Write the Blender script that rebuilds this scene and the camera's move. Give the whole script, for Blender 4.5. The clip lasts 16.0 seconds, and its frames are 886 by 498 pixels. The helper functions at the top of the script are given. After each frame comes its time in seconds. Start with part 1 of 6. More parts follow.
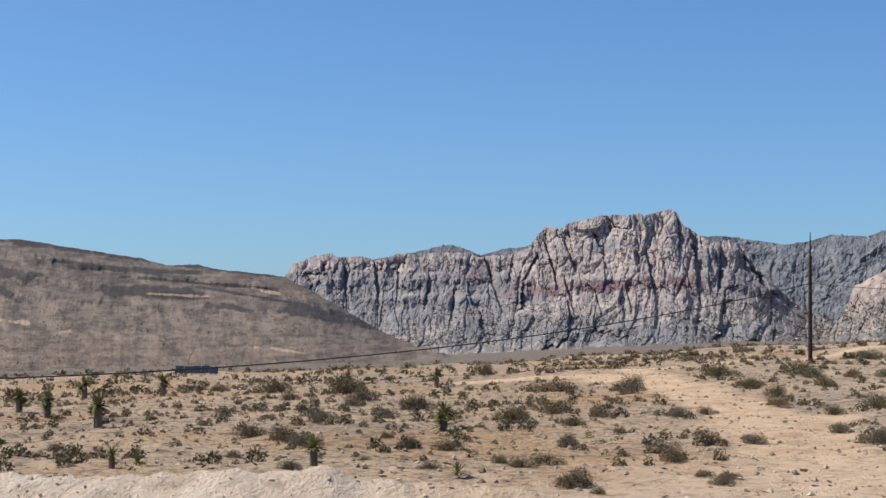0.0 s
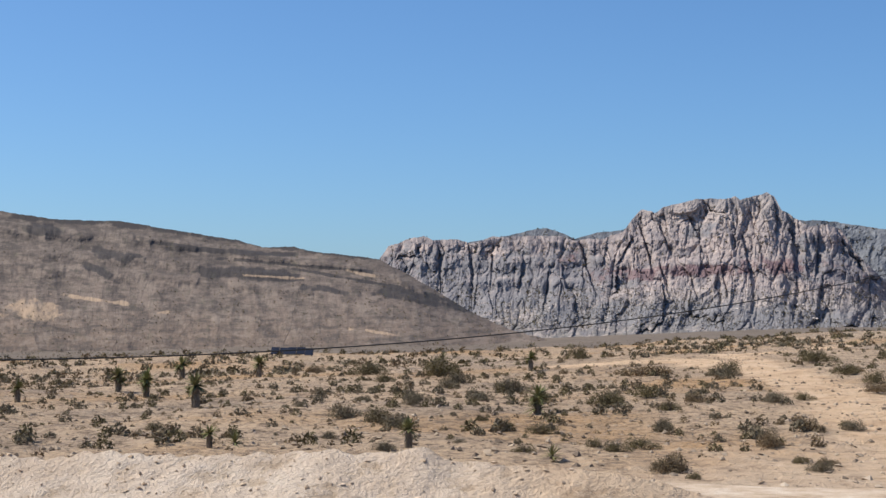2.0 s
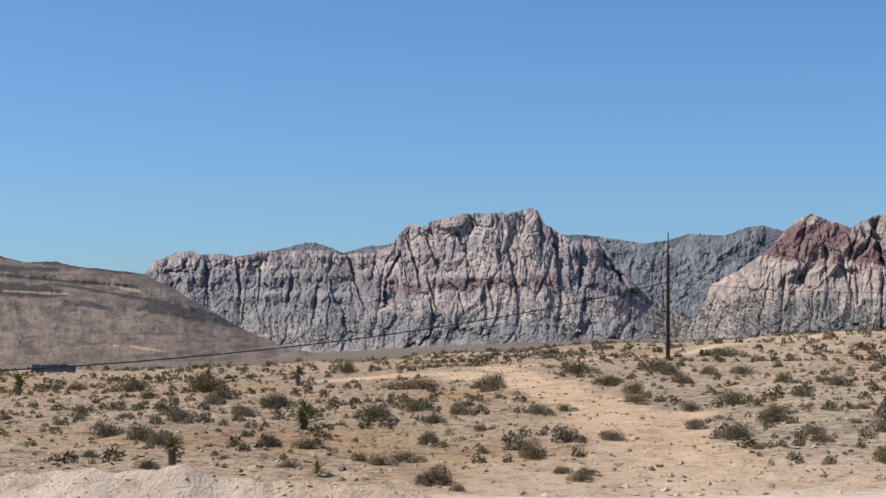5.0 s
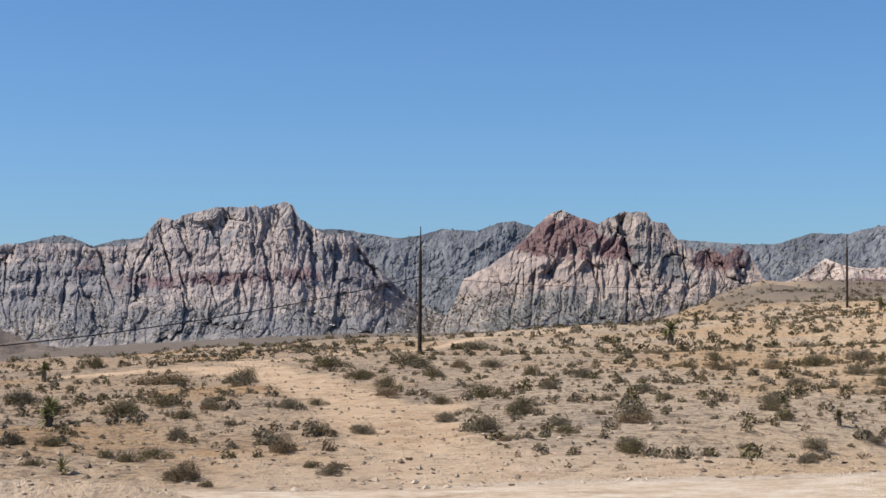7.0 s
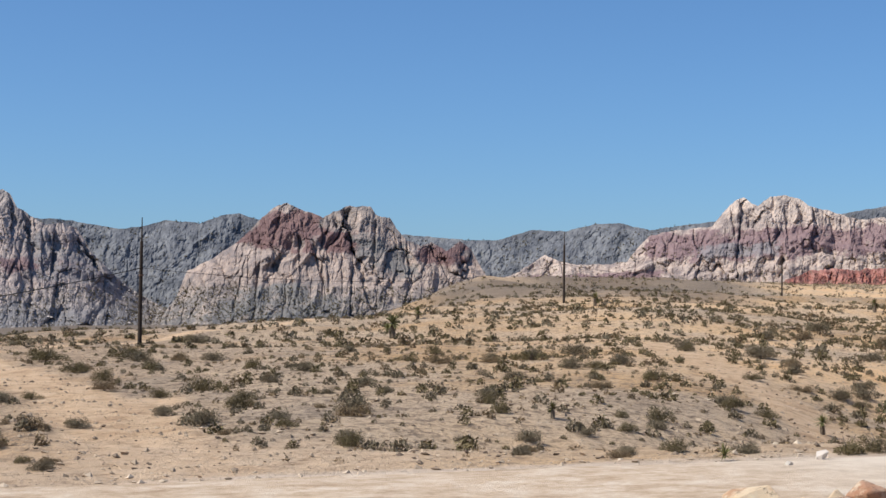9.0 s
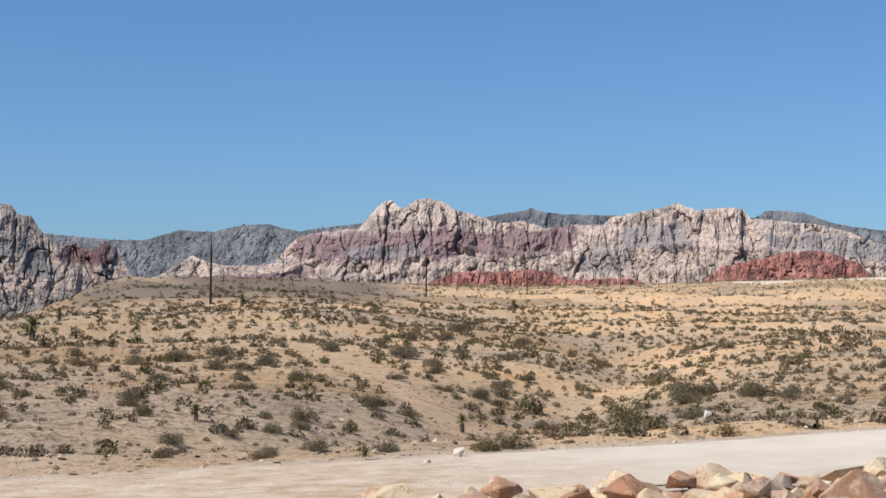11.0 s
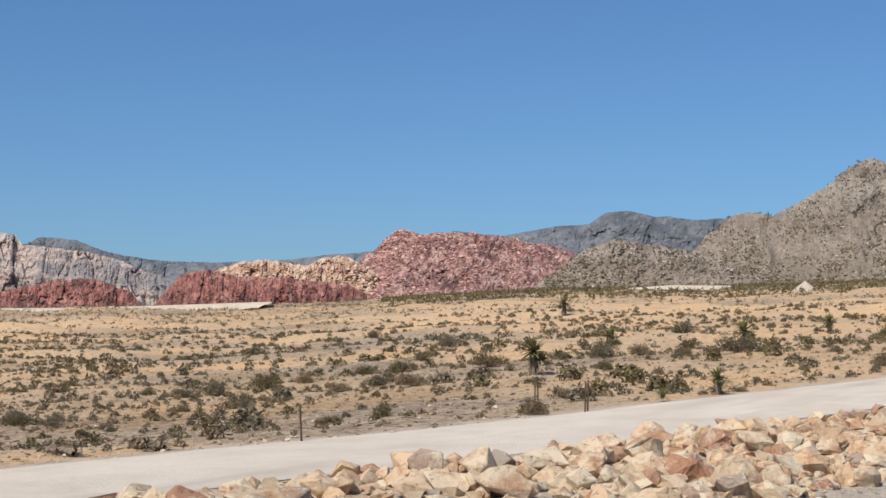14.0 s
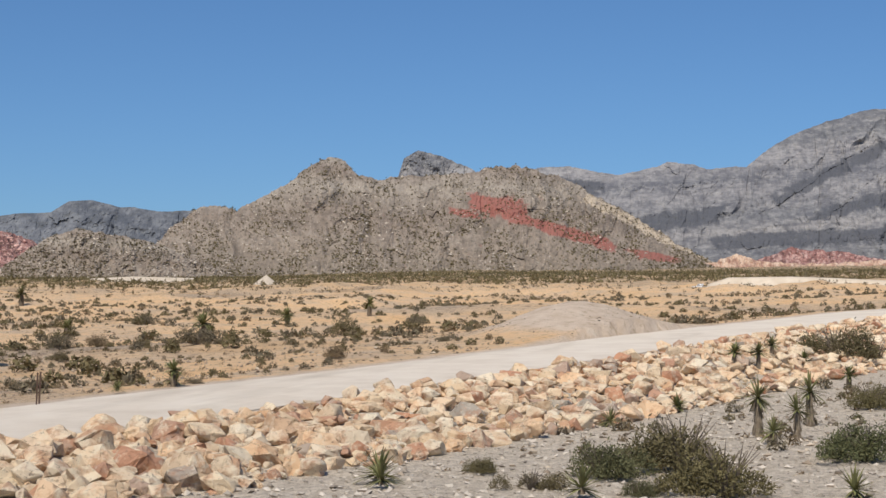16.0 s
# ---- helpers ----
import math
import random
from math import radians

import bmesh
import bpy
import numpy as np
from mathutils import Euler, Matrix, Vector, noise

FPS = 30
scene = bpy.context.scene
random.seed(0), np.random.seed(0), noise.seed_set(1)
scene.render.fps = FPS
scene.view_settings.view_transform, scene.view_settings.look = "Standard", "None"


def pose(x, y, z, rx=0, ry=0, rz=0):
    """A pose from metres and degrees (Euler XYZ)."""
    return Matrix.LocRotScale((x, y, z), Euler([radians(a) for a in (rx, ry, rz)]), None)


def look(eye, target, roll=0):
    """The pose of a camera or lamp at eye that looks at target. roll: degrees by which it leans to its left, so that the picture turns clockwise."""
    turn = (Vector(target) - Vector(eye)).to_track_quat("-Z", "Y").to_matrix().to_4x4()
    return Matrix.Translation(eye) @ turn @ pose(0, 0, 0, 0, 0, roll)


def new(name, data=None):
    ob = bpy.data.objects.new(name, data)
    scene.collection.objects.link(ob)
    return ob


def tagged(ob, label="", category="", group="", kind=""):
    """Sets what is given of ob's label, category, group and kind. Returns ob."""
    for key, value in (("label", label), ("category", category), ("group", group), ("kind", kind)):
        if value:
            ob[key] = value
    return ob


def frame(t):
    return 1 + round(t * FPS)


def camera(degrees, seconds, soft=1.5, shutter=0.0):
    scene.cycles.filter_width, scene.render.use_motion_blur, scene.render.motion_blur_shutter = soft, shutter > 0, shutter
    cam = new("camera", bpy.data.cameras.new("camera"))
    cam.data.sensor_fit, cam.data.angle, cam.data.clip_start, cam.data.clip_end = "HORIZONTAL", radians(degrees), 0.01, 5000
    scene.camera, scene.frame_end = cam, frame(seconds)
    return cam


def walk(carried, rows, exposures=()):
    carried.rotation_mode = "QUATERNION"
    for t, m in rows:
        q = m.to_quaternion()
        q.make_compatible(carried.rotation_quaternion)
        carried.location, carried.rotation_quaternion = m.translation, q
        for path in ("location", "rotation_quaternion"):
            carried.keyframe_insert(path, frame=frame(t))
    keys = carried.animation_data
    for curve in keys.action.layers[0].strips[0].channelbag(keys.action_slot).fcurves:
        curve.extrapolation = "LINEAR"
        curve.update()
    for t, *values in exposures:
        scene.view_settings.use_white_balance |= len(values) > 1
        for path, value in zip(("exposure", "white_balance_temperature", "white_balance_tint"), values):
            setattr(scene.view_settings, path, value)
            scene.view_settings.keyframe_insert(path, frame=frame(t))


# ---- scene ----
cam = camera(29.65, 16.0, soft=1.5)
EYE = 1.65          # the eye's height; it swings on an arm round the holder's body
ARM = 0.5


def aim(bearing, pitch, lean):
    """The camera on its arm, turned to a bearing clockwise from +y."""
    a = radians(bearing)
    return pose(ARM * math.sin(a), ARM * math.cos(a), EYE, 90 + pitch, 0, -bearing) @ pose(0, 0, 0, 0, 0, lean)


# seconds, bearing, pitch, lean
PAN = [(0.0, 0.00, 3.18, -0.04), (0.5, -2.42, 2.91, 0.09), (1.0, -3.98, 2.67, 0.22), (1.5, -3.91, 2.44, 0.34),
       (2.0, -3.23, 2.59, 0.38), (2.5, -1.04, 2.62, 0.15), (3.0, 1.58, 2.64, -0.03), (5.5, 6.79, 3.21, -0.10),
       (6.0, 10.15, 3.12, -0.17), (6.5, 12.44, 2.96, -0.31), (7.0, 13.11, 2.88, -0.25), (7.5, 13.58, 3.02, -0.12),
       (8.0, 14.14, 2.96, -0.01), (8.5, 18.02, 2.67, 0.11), (9.0, 22.52, 2.64, 0.07), (11.5, 38.10, 2.58, -0.18),
       (12.0, 42.71, 2.45, -0.25), (12.5, 47.87, 2.45, -0.25), (13.0, 51.64, 2.92, -0.13), (13.5, 54.96, 3.43, -0.08),
       (14.0, 59.09, 3.59, -0.00), (14.5, 62.62, 3.59, 0.08), (15.0, 66.26, 3.52, 0.18), (15.5, 70.84, 3.46, 0.24),
       (16.0, 77.32, 3.38, 0.38)]
walk(cam, [(t, aim(b, p, l)) for t, b, p, l in PAN], [(0.0, -0.02), (5.5, -0.05), (9.0, -0.1), (12.5, -0.26), (16.0, -0.48)])

# ---- light ----
SUN_BEARING, SUN_HEIGHT = -84.0, 50.0
world = bpy.data.worlds.new("desert_sky")
scene.world = world
world.use_nodes = True
wn = world.node_tree
sky = wn.nodes.new("ShaderNodeTexSky")
sky.sky_type = "NISHITA"
sky.sun_disc = False
sky.sun_elevation = radians(SUN_HEIGHT)
sky.sun_rotation = radians(SUN_BEARING % 360)
sky.altitude = 1200
sky.air_density, sky.dust_density, sky.ozone_density = 1.0, 2.0, 10.0
wn.nodes["Background"].inputs["Strength"].default_value = 0.135
clear = wn.nodes.new("ShaderNodeMix")
clear.data_type, clear.blend_type = "RGBA", "MULTIPLY"
clear.inputs[0].default_value, clear.inputs[7].default_value = 1.0, (0.88, 0.98, 1.0, 1)
wn.links.new(sky.outputs["Color"], clear.inputs[6])
wn.links.new(clear.outputs[2], wn.nodes["Background"].inputs["Color"])
sun = new("sun", bpy.data.lights.new("sun", "SUN"))
sun.data.energy, sun.data.angle, sun.data.color = 5.6, radians(0.53), (1.0, 0.94, 0.84)
sa, se = radians(SUN_BEARING), radians(SUN_HEIGHT)
sun.matrix_world = look((-60, -60, 80), Vector((-60, -60, 80)) - Vector((math.sin(sa) * math.cos(se), math.cos(sa) * math.cos(se), math.sin(se))))


# ---- noise and meshes ----
def hash2(i, j, seed):
    n = (i.astype(np.int64) * 374761393 + j.astype(np.int64) * 668265263 + seed * 974634777) & 0x7FFFFFFF
    n = ((n ^ (n >> 13)) * 1274126177) & 0x7FFFFFFF
    return ((n ^ (n >> 16)) & 0xFFFF) / 65535.0


def vnoise(x, y, seed=0):
    """Smooth noise from 0 to 1 over arrays."""
    i, j = np.floor(x), np.floor(y)
    u, v = x - i, y - j
    u, v = u * u * (3 - 2 * u), v * v * (3 - 2 * v)
    a, b, c, d = (hash2(i + p, j + q, seed) for p, q in ((0, 0), (1, 0), (0, 1), (1, 1)))
    return a + (b - a) * u + (c - a) * v + (a - b - c + d) * u * v


def fbm(x, y, seed=0, octaves=4, gain=0.5):
    total, weight, amp = 0.0, 0.0, 1.0
    for k in range(octaves):
        total = total + amp * vnoise(x * 2**k, y * 2**k, seed + 17 * k)
        weight, amp = weight + amp, amp * gain
    return total / weight


def ridged(x, y, seed=0, octaves=4, gain=0.55):
    total, weight, amp = 0.0, 0.0, 1.0
    for k in range(octaves):
        total = total + amp * (1 - np.abs(2 * vnoise(x * 2**k, y * 2**k, seed + 31 * k) - 1)) ** 1.5
        weight, amp = weight + amp, amp * gain
    return total / weight


def mesh_from(name, verts, faces, material=None, smooth=False, attributes=None):
    """A mesh from arrays of places and of triangles or quads."""
    verts, faces = np.asarray(verts, np.float32), np.asarray(faces, np.int32)
    me = bpy.data.meshes.new(name)
    n, k = faces.shape
    me.vertices.add(len(verts))
    me.vertices.foreach_set("co", verts.ravel())
    me.loops.add(n * k)
    me.loops.foreach_set("vertex_index", faces.ravel())
    me.polygons.add(n)
    me.polygons.foreach_set("loop_start", np.arange(0, n * k, k, dtype=np.int32))
    me.polygons.foreach_set("use_smooth", np.full(n, smooth))
    for key, values in (attributes or {}).items():
        me.attributes.new(key, "FLOAT", "POINT").data.foreach_set("value", np.asarray(values, np.float32).ravel())
    me.update(calc_edges=True)
    if material:
        me.materials.append(material)
    return me


def grid_faces(rows, cols):
    i = np.arange((rows - 1) * cols).reshape(rows - 1, cols)[:, :-1].ravel()
    return np.stack([i, i + 1, i + cols + 1, i + cols], 1)


def step(lo, hi, x):
    u = np.clip((x - lo) / (hi - lo), 0, 1)
    return u * u * (3 - 2 * u)


def along(x, y, line):
    """Distance from a polyline (positive on its left) and the nearest point's way along it in x."""
    best, way = np.full(np.shape(x), 1e9), np.zeros(np.shape(x))
    for (ax, ay), (bx, by) in zip(line[:-1], line[1:]):
        dx, dy = bx - ax, by - ay
        u = np.clip(((x - ax) * dx + (y - ay) * dy) / (dx * dx + dy * dy), 0, 1)
        px, py = ax + u * dx, ay + u * dy
        d = np.hypot(x - px, y - py)
        side = np.sign((dx * (y - ay) - dy * (x - ax)) + 1e-9)
        near = d < np.abs(best)
        best, way = np.where(near, d * side, best), np.where(near, px, way)
    return best, way


# ---- the lie of the land ----
# sight-line slopes in degrees, by bearing (columns) and distance (rows)
BEARINGS = [-20, -3, 12, 19, 24.5, 28, 38, 50, 65, 80, 95]
RANGES = [38, 50, 70, 110, 200, 400, 900, 2500]
SLOPES = [[-4.2, -4.2, -4.4, -4.4, -4.35, -4.3, -4.1, -3.7, -2.9, -2.5, -2.2],
          [-3.6, -3.4, -3.4, -3.2, -3.2, -3.2, -3.4, -2.9, -2.1, -1.5, -1.0],
          [-2.7, -2.4, -2.2, -2.0, -2.05, -2.1, -2.6, -2.2, -1.2, -0.5, -0.2],
          [-1.9, -1.6, -0.8, -0.7, -0.65, -0.6, -1.2, -1.0, -0.2, 0.5, 0.7],
          [-1.45, -1.0, -0.2, 0.2, 0.55, 0.7, 0.0, 0.0, 0.9, 1.2, 1.6],
          [-1.5, -1.3, -0.6, 0.12, 1.62, 1.55, 1.0, 0.9, 1.6, 1.9, 2.1],
          [-1.25, -1.2, -0.8, -0.3, 1.2, 1.5, 1.35, 1.55, 2.1, 2.4, 2.5],
          [-0.9, -0.5, 0.0, 0.1, 1.0, 1.5, 1.35, 1.6, 2.3, 2.75, 2.85]]
ROAD = [(-220, 52), (-40, 33.5), (-10, 30), (6, 27.8), (15.5, 26.5), (24.5, 24.6), (40, 20.8), (63, 15.5), (95, 7.5), (150, -6), (320, -60)]
ROAD_X = [-220, -40, 6, 16, 25, 40, 63, 95, 150, 320]
ROAD_Z = [-4.5, -3.0, -2.95, -2.78, -2.6, -2.08, -1.0, 0.75, 3.4, 11.0]
HALF_ROAD = 4.0
TRACK = [(7.8, 28.6), (8.1, 34), (10.1, 48.2), (11.5, 63.1), (12.7, 82.1), (12.1, 95.4), (9.4, 113), (1.3, 110)]    # dirt track up the slope
TRACK_B = [(9.6, 44), (12, 56), (14, 62)]
TRACK_C = [(13.3, 99), (13.5, 119), (31.9, 150), (47.8, 163), (62, 190)]       # along the poles
TRACK_D = [(55.3, 98.3), (50, 82), (45.3, 70), (40.8, 59), (35.5, 48.7), (29, 41)]   # second slope track
WASH = [(22, 38), (30, 43), (40, 52), (52, 66), (75, 85), (110, 130)]                # dry wash between the slopes


def table(bearing, r):
    T = np.array(SLOPES)
    lr, grid = np.log(np.clip(r, RANGES[0], RANGES[-1])), np.log(RANGES)
    i = np.clip(np.searchsorted(grid, lr, side="right") - 1, 0, len(RANGES) - 2)
    j = np.clip(np.searchsorted(BEARINGS, bearing, side="right") - 1, 0, len(BEARINGS) - 2)
    b = np.array(BEARINGS)
    u = np.clip((lr - grid[i]) / (grid[i + 1] - grid[i]), 0, 1)
    v = np.clip((bearing - b[j]) / (b[j + 1] - b[j]), 0, 1)
    v = v * v * (3 - 2 * v)
    return (T[i, j] * (1 - u) + T[i + 1, j] * u) * (1 - v) + (T[i, j + 1] * (1 - u) + T[i + 1, j + 1] * u) * v


def berm(x, y):
    """The heap of graded spoil on the near side of the road."""
    d, way = along(x, y, ROAD)
    bearing = np.degrees(np.arctan2(x, y))
    crest = np.interp(bearing, [-26, -18, -12, -7, -3.8, -2.6, 1.5, 4.2, 7, 11], [0.95, 1.12, 1.22, 1.33, 1.3, 1.18, 1.18, 0.94, 0.58, 0])
    crest = crest * (0.92 + 0.16 * vnoise(x * 0.6, y * 0.6, 5))
    off = d + 5.6
    shape = np.where(off > 0, np.clip(1 - off / 1.3, 0, 1), np.clip(1 + off / 3.6, 0, 1))
    shape = shape * shape * (1.6 - 0.6 * shape)
    lump = (fbm(x * 1.7, y * 1.7, 14, 5, 0.62) - 0.5) * 0.12
    return crest * shape + step(0.05, 0.4, crest * shape) * lump


def ground_z(x, y, fine=True):
    x, y = np.asarray(x, float), np.asarray(y, float)
    r, bearing = np.hypot(x, y), np.degrees(np.arctan2(x, y))
    d, way = along(x, y, ROAD)
    far = np.maximum(r, 38) * np.tan(np.radians(table(np.clip(bearing, -60, 110), r)))
    rz = np.interp(way, ROAD_X, ROAD_Z)
    drop = np.interp(way, [-40, 20, 40, 63, 95, 150], [0.2, 0.3, 0.55, 1.1, 1.7, 1.8])
    near = rz - 0.02 - drop * step(4.5, 11.5, -d)
    near = near + (-1.65 - near) * step(16, 6, r)
    bump = (fbm(x * 0.05, y * 0.05, 3) - 0.5) * np.clip(r * 0.012, 0, 5) + (fbm(x * 0.35, y * 0.35, 4) - 0.5) * 0.35
    edge = step(HALF_ROAD + 0.2, HALF_ROAD + 9, d)
    z = np.where(d > 0, rz + (far + bump - rz) * edge, near)
    z = np.where(np.abs(d) < HALF_ROAD + 0.2, rz, z)
    z = z + np.where(np.abs(d) > HALF_ROAD, (fbm(x * 1.3, y * 1.3, 6) - 0.5) * 0.16, 0) * step(0, 1.5, np.abs(d) - HALF_ROAD)
    wash, _ = along(x, y, WASH)
    z = z - 1.5 * np.exp(-(wash / 5.0) ** 2) * step(6, 16, d)
    mx, my = x - 104, y - 15
    z = z + 2.1 * np.exp(-((mx / 10) ** 2 + (my / 4.5) ** 2)) * (d > HALF_ROAD + 0.5)
    return EYE + z + berm(x, y)


def track_mask(x, y):
    wob = (fbm(x * 0.35, y * 0.35, 8) - 0.5) * 1.6
    m = np.zeros(np.shape(x))
    for line, half in ((TRACK, 1.6), (TRACK_B, 0.9), (TRACK_C, 0.9), (TRACK_D, 1.1)):
        d, _ = along(x, y, line)
        m = np.maximum(m, step(half + 0.9, half - 0.3, np.abs(d) + wob))
    return m


# ---- materials ----
def material(name, rough=0.95):
    m = bpy.data.materials.new(name)
    m.use_nodes = True
    bsdf = m.node_tree.nodes["Principled BSDF"]
    bsdf.inputs["Roughness"].default_value = rough
    bsdf.inputs["Specular IOR Level"].default_value = 0.2
    return m, m.node_tree, bsdf


def grain(nt, scale, detail=4.0, stretch=(1, 1, 1), source="Position", rough=0.55):
    """Noise over the place (metres) or over the object."""
    if source == "Position":
        co = nt.nodes.new("ShaderNodeNewGeometry").outputs["Position"]
    elif source == "Face":
        join = nt.nodes.new("ShaderNodeCombineXYZ")
        nt.links.new(attribute(nt, "along"), join.inputs[0])
        nt.links.new(attribute(nt, "up"), join.inputs[2])
        co = join.outputs[0]
    else:
        co = nt.nodes.new("ShaderNodeTexCoord").outputs["Object"]
    sc = nt.nodes.new("ShaderNodeMapping")
    sc.inputs["Scale"].default_value = stretch
    nt.links.new(co, sc.inputs["Vector"])
    n = nt.nodes.new("ShaderNodeTexNoise")
    n.inputs["Scale"].default_value, n.inputs["Detail"].default_value, n.inputs["Roughness"].default_value = scale, detail, rough
    nt.links.new(sc.outputs["Vector"], n.inputs["Vector"])
    return n.outputs["Fac"]


def ramp(nt, fac, stops):
    r = nt.nodes.new("ShaderNodeValToRGB")
    while len(r.color_ramp.elements) < len(stops):
        r.color_ramp.elements.new(0.5)
    for e, (p, c) in zip(r.color_ramp.elements, stops):
        e.position, e.color = p, (*c, 1) if len(c) == 3 else c
    nt.links.new(fac, r.inputs["Fac"])
    return r.outputs["Color"]


def grey(nt, fac, lo, hi):
    if lo > hi:
        return ramp(nt, fac, [(hi, (1, 1, 1)), (lo, (0, 0, 0))])
    return ramp(nt, fac, [(lo, (0, 0, 0)), (hi, (1, 1, 1))])


def blend(nt, fac, a, b, mode="MIX"):
    m = nt.nodes.new("ShaderNodeMix")
    m.data_type, m.blend_type = "RGBA", mode
    for key, v in ((0, fac), (6, a), (7, b)):
        if isinstance(v, (int, float)):
            m.inputs[key].default_value = v
        elif isinstance(v, tuple):
            m.inputs[key].default_value = (*v, 1)
        else:
            nt.links.new(v, m.inputs[key])
    return m.outputs[2]


def maths(nt, op, a, b):
    m = nt.nodes.new("ShaderNodeMath")
    m.operation = op
    for key, v in ((0, a), (1, b)):
        if isinstance(v, (int, float)):
            m.inputs[key].default_value = v
        else:
            nt.links.new(v, m.inputs[key])
    return m.outputs[0]


def attribute(nt, key):
    a = nt.nodes.new("ShaderNodeAttribute")
    a.attribute_name = key
    return a.outputs["Fac"]


def relief(nt, bsdf, height, strength=0.5, distance=0.05):
    b = nt.nodes.new("ShaderNodeBump")
    b.inputs["Strength"].default_value, b.inputs["Distance"].default_value = strength, distance
    nt.links.new(height, b.inputs["Height"])
    nt.links.new(b.outputs["Normal"], bsdf.inputs["Normal"])


def chance(nt):
    return nt.nodes.new("ShaderNodeObjectInfo").outputs["Random"]


def island(nt):
    return nt.nodes.new("ShaderNodeNewGeometry").outputs["Random Per Island"]


def desert_floor():
    m, nt, b = material("desert_floor")
    base = ramp(nt, grain(nt, 0.10, 6, rough=0.65), [(0.30, (0.41, 0.31, 0.215)), (0.48, (0.51, 0.385, 0.265)), (0.62, (0.57, 0.425, 0.285)), (0.75, (0.60, 0.44, 0.28))])
    base = blend(nt, maths(nt, "MULTIPLY", grey(nt, grain(nt, 0.035, 5, rough=0.6), 0.50, 0.60), 0.85), base, (0.50, 0.31, 0.145))
    base = blend(nt, maths(nt, "MULTIPLY", grey(nt, grain(nt, 0.05, 5, (1, 1, 1), rough=0.7), 0.46, 0.36), 0.6), base, (0.36, 0.295, 0.23))
    stones = grain(nt, 5.0, 6, rough=0.75)
    clods = grain(nt, 1.6, 6, rough=0.75)
    base = blend(nt, maths(nt, "MULTIPLY", grey(nt, clods, 0.55, 0.66), 0.8), base, (0.50, 0.40, 0.295))
    base = blend(nt, maths(nt, "MULTIPLY", grey(nt, clods, 0.50, 0.38), 0.95), base, (0.17, 0.125, 0.09))
    base = blend(nt, grey(nt, stones, 0.58, 0.70), base, (0.54, 0.45, 0.35))
    base = blend(nt, maths(nt, "MULTIPLY", grey(nt, stones, 0.49, 0.38), 0.9), base, (0.16, 0.118, 0.084))
    dun = blend(nt, 1.0, base, (0.90, 0.86, 0.82), "MULTIPLY")
    base = blend(nt, attribute(nt, "dun"), base, dun)
    sand = ramp(nt, grain(nt, 0.12, 6, rough=0.7), [(0.36, (0.58, 0.425, 0.285)), (0.5, (0.76, 0.51, 0.29)), (0.64, (0.80, 0.50, 0.25))])
    sand = blend(nt, maths(nt, "MULTIPLY", grey(nt, clods, 0.48, 0.38), 0.6), sand, (0.32, 0.215, 0.125))
    sand = blend(nt, maths(nt, "MULTIPLY", grey(nt, stones, 0.58, 0.70), 0.8), sand, (0.62, 0.53, 0.42))
    base = blend(nt, attribute(nt, "sand"), base, sand)
    pale = ramp(nt, grain(nt, 0.7, 6, rough=0.7), [(0.3, (0.46, 0.30, 0.18)), (0.5, (0.60, 0.42, 0.265)), (0.75, (0.68, 0.51, 0.35))])
    pale = blend(nt, maths(nt, "MULTIPLY", grey(nt, clods, 0.48, 0.36), 0.75), pale, (0.31, 0.20, 0.115))
    base = blend(nt, attribute(nt, "pale"), base, pale)
    white = ramp(nt, grain(nt, 0.9, 6, rough=0.7), [(0.3, (0.54, 0.41, 0.30)), (0.55, (0.66, 0.53, 0.41)), (0.8, (0.70, 0.60, 0.49))])
    white = blend(nt, maths(nt, "MULTIPLY", grey(nt, clods, 0.47, 0.36), 0.7), white, (0.40, 0.29, 0.19))
    base = blend(nt, attribute(nt, "white"), base, white)
    gravel = ramp(nt, grain(nt, 5, 7, rough=0.85), [(0.36, (0.30, 0.24, 0.18)), (0.5, (0.60, 0.50, 0.385)), (0.62, (0.76, 0.66, 0.53))])
    base = blend(nt, attribute(nt, "gravel"), base, gravel)
    scrub = blend(nt, maths(nt, "MULTIPLY", grey(nt, grain(nt, 0.16, 6, rough=0.8), 0.43, 0.52), 0.95), base, (0.115, 0.10, 0.06))
    base = blend(nt, attribute(nt, "scrub"), base, scrub)
    plain_tone = ramp(nt, grain(nt, 0.012, 8, (1, 3, 1), rough=0.75), [(0.36, (0.115, 0.09, 0.07)), (0.52, (0.165, 0.13, 0.10)), (0.68, (0.215, 0.168, 0.125))])
    base = blend(nt, attribute(nt, "plain"), base, plain_tone)
    nt.links.new(base, b.inputs["Base Color"])
    relief(nt, b, maths(nt, "ADD", stones, maths(nt, "MULTIPLY", clods, 1.5)), 0.9, 0.14)
    return m


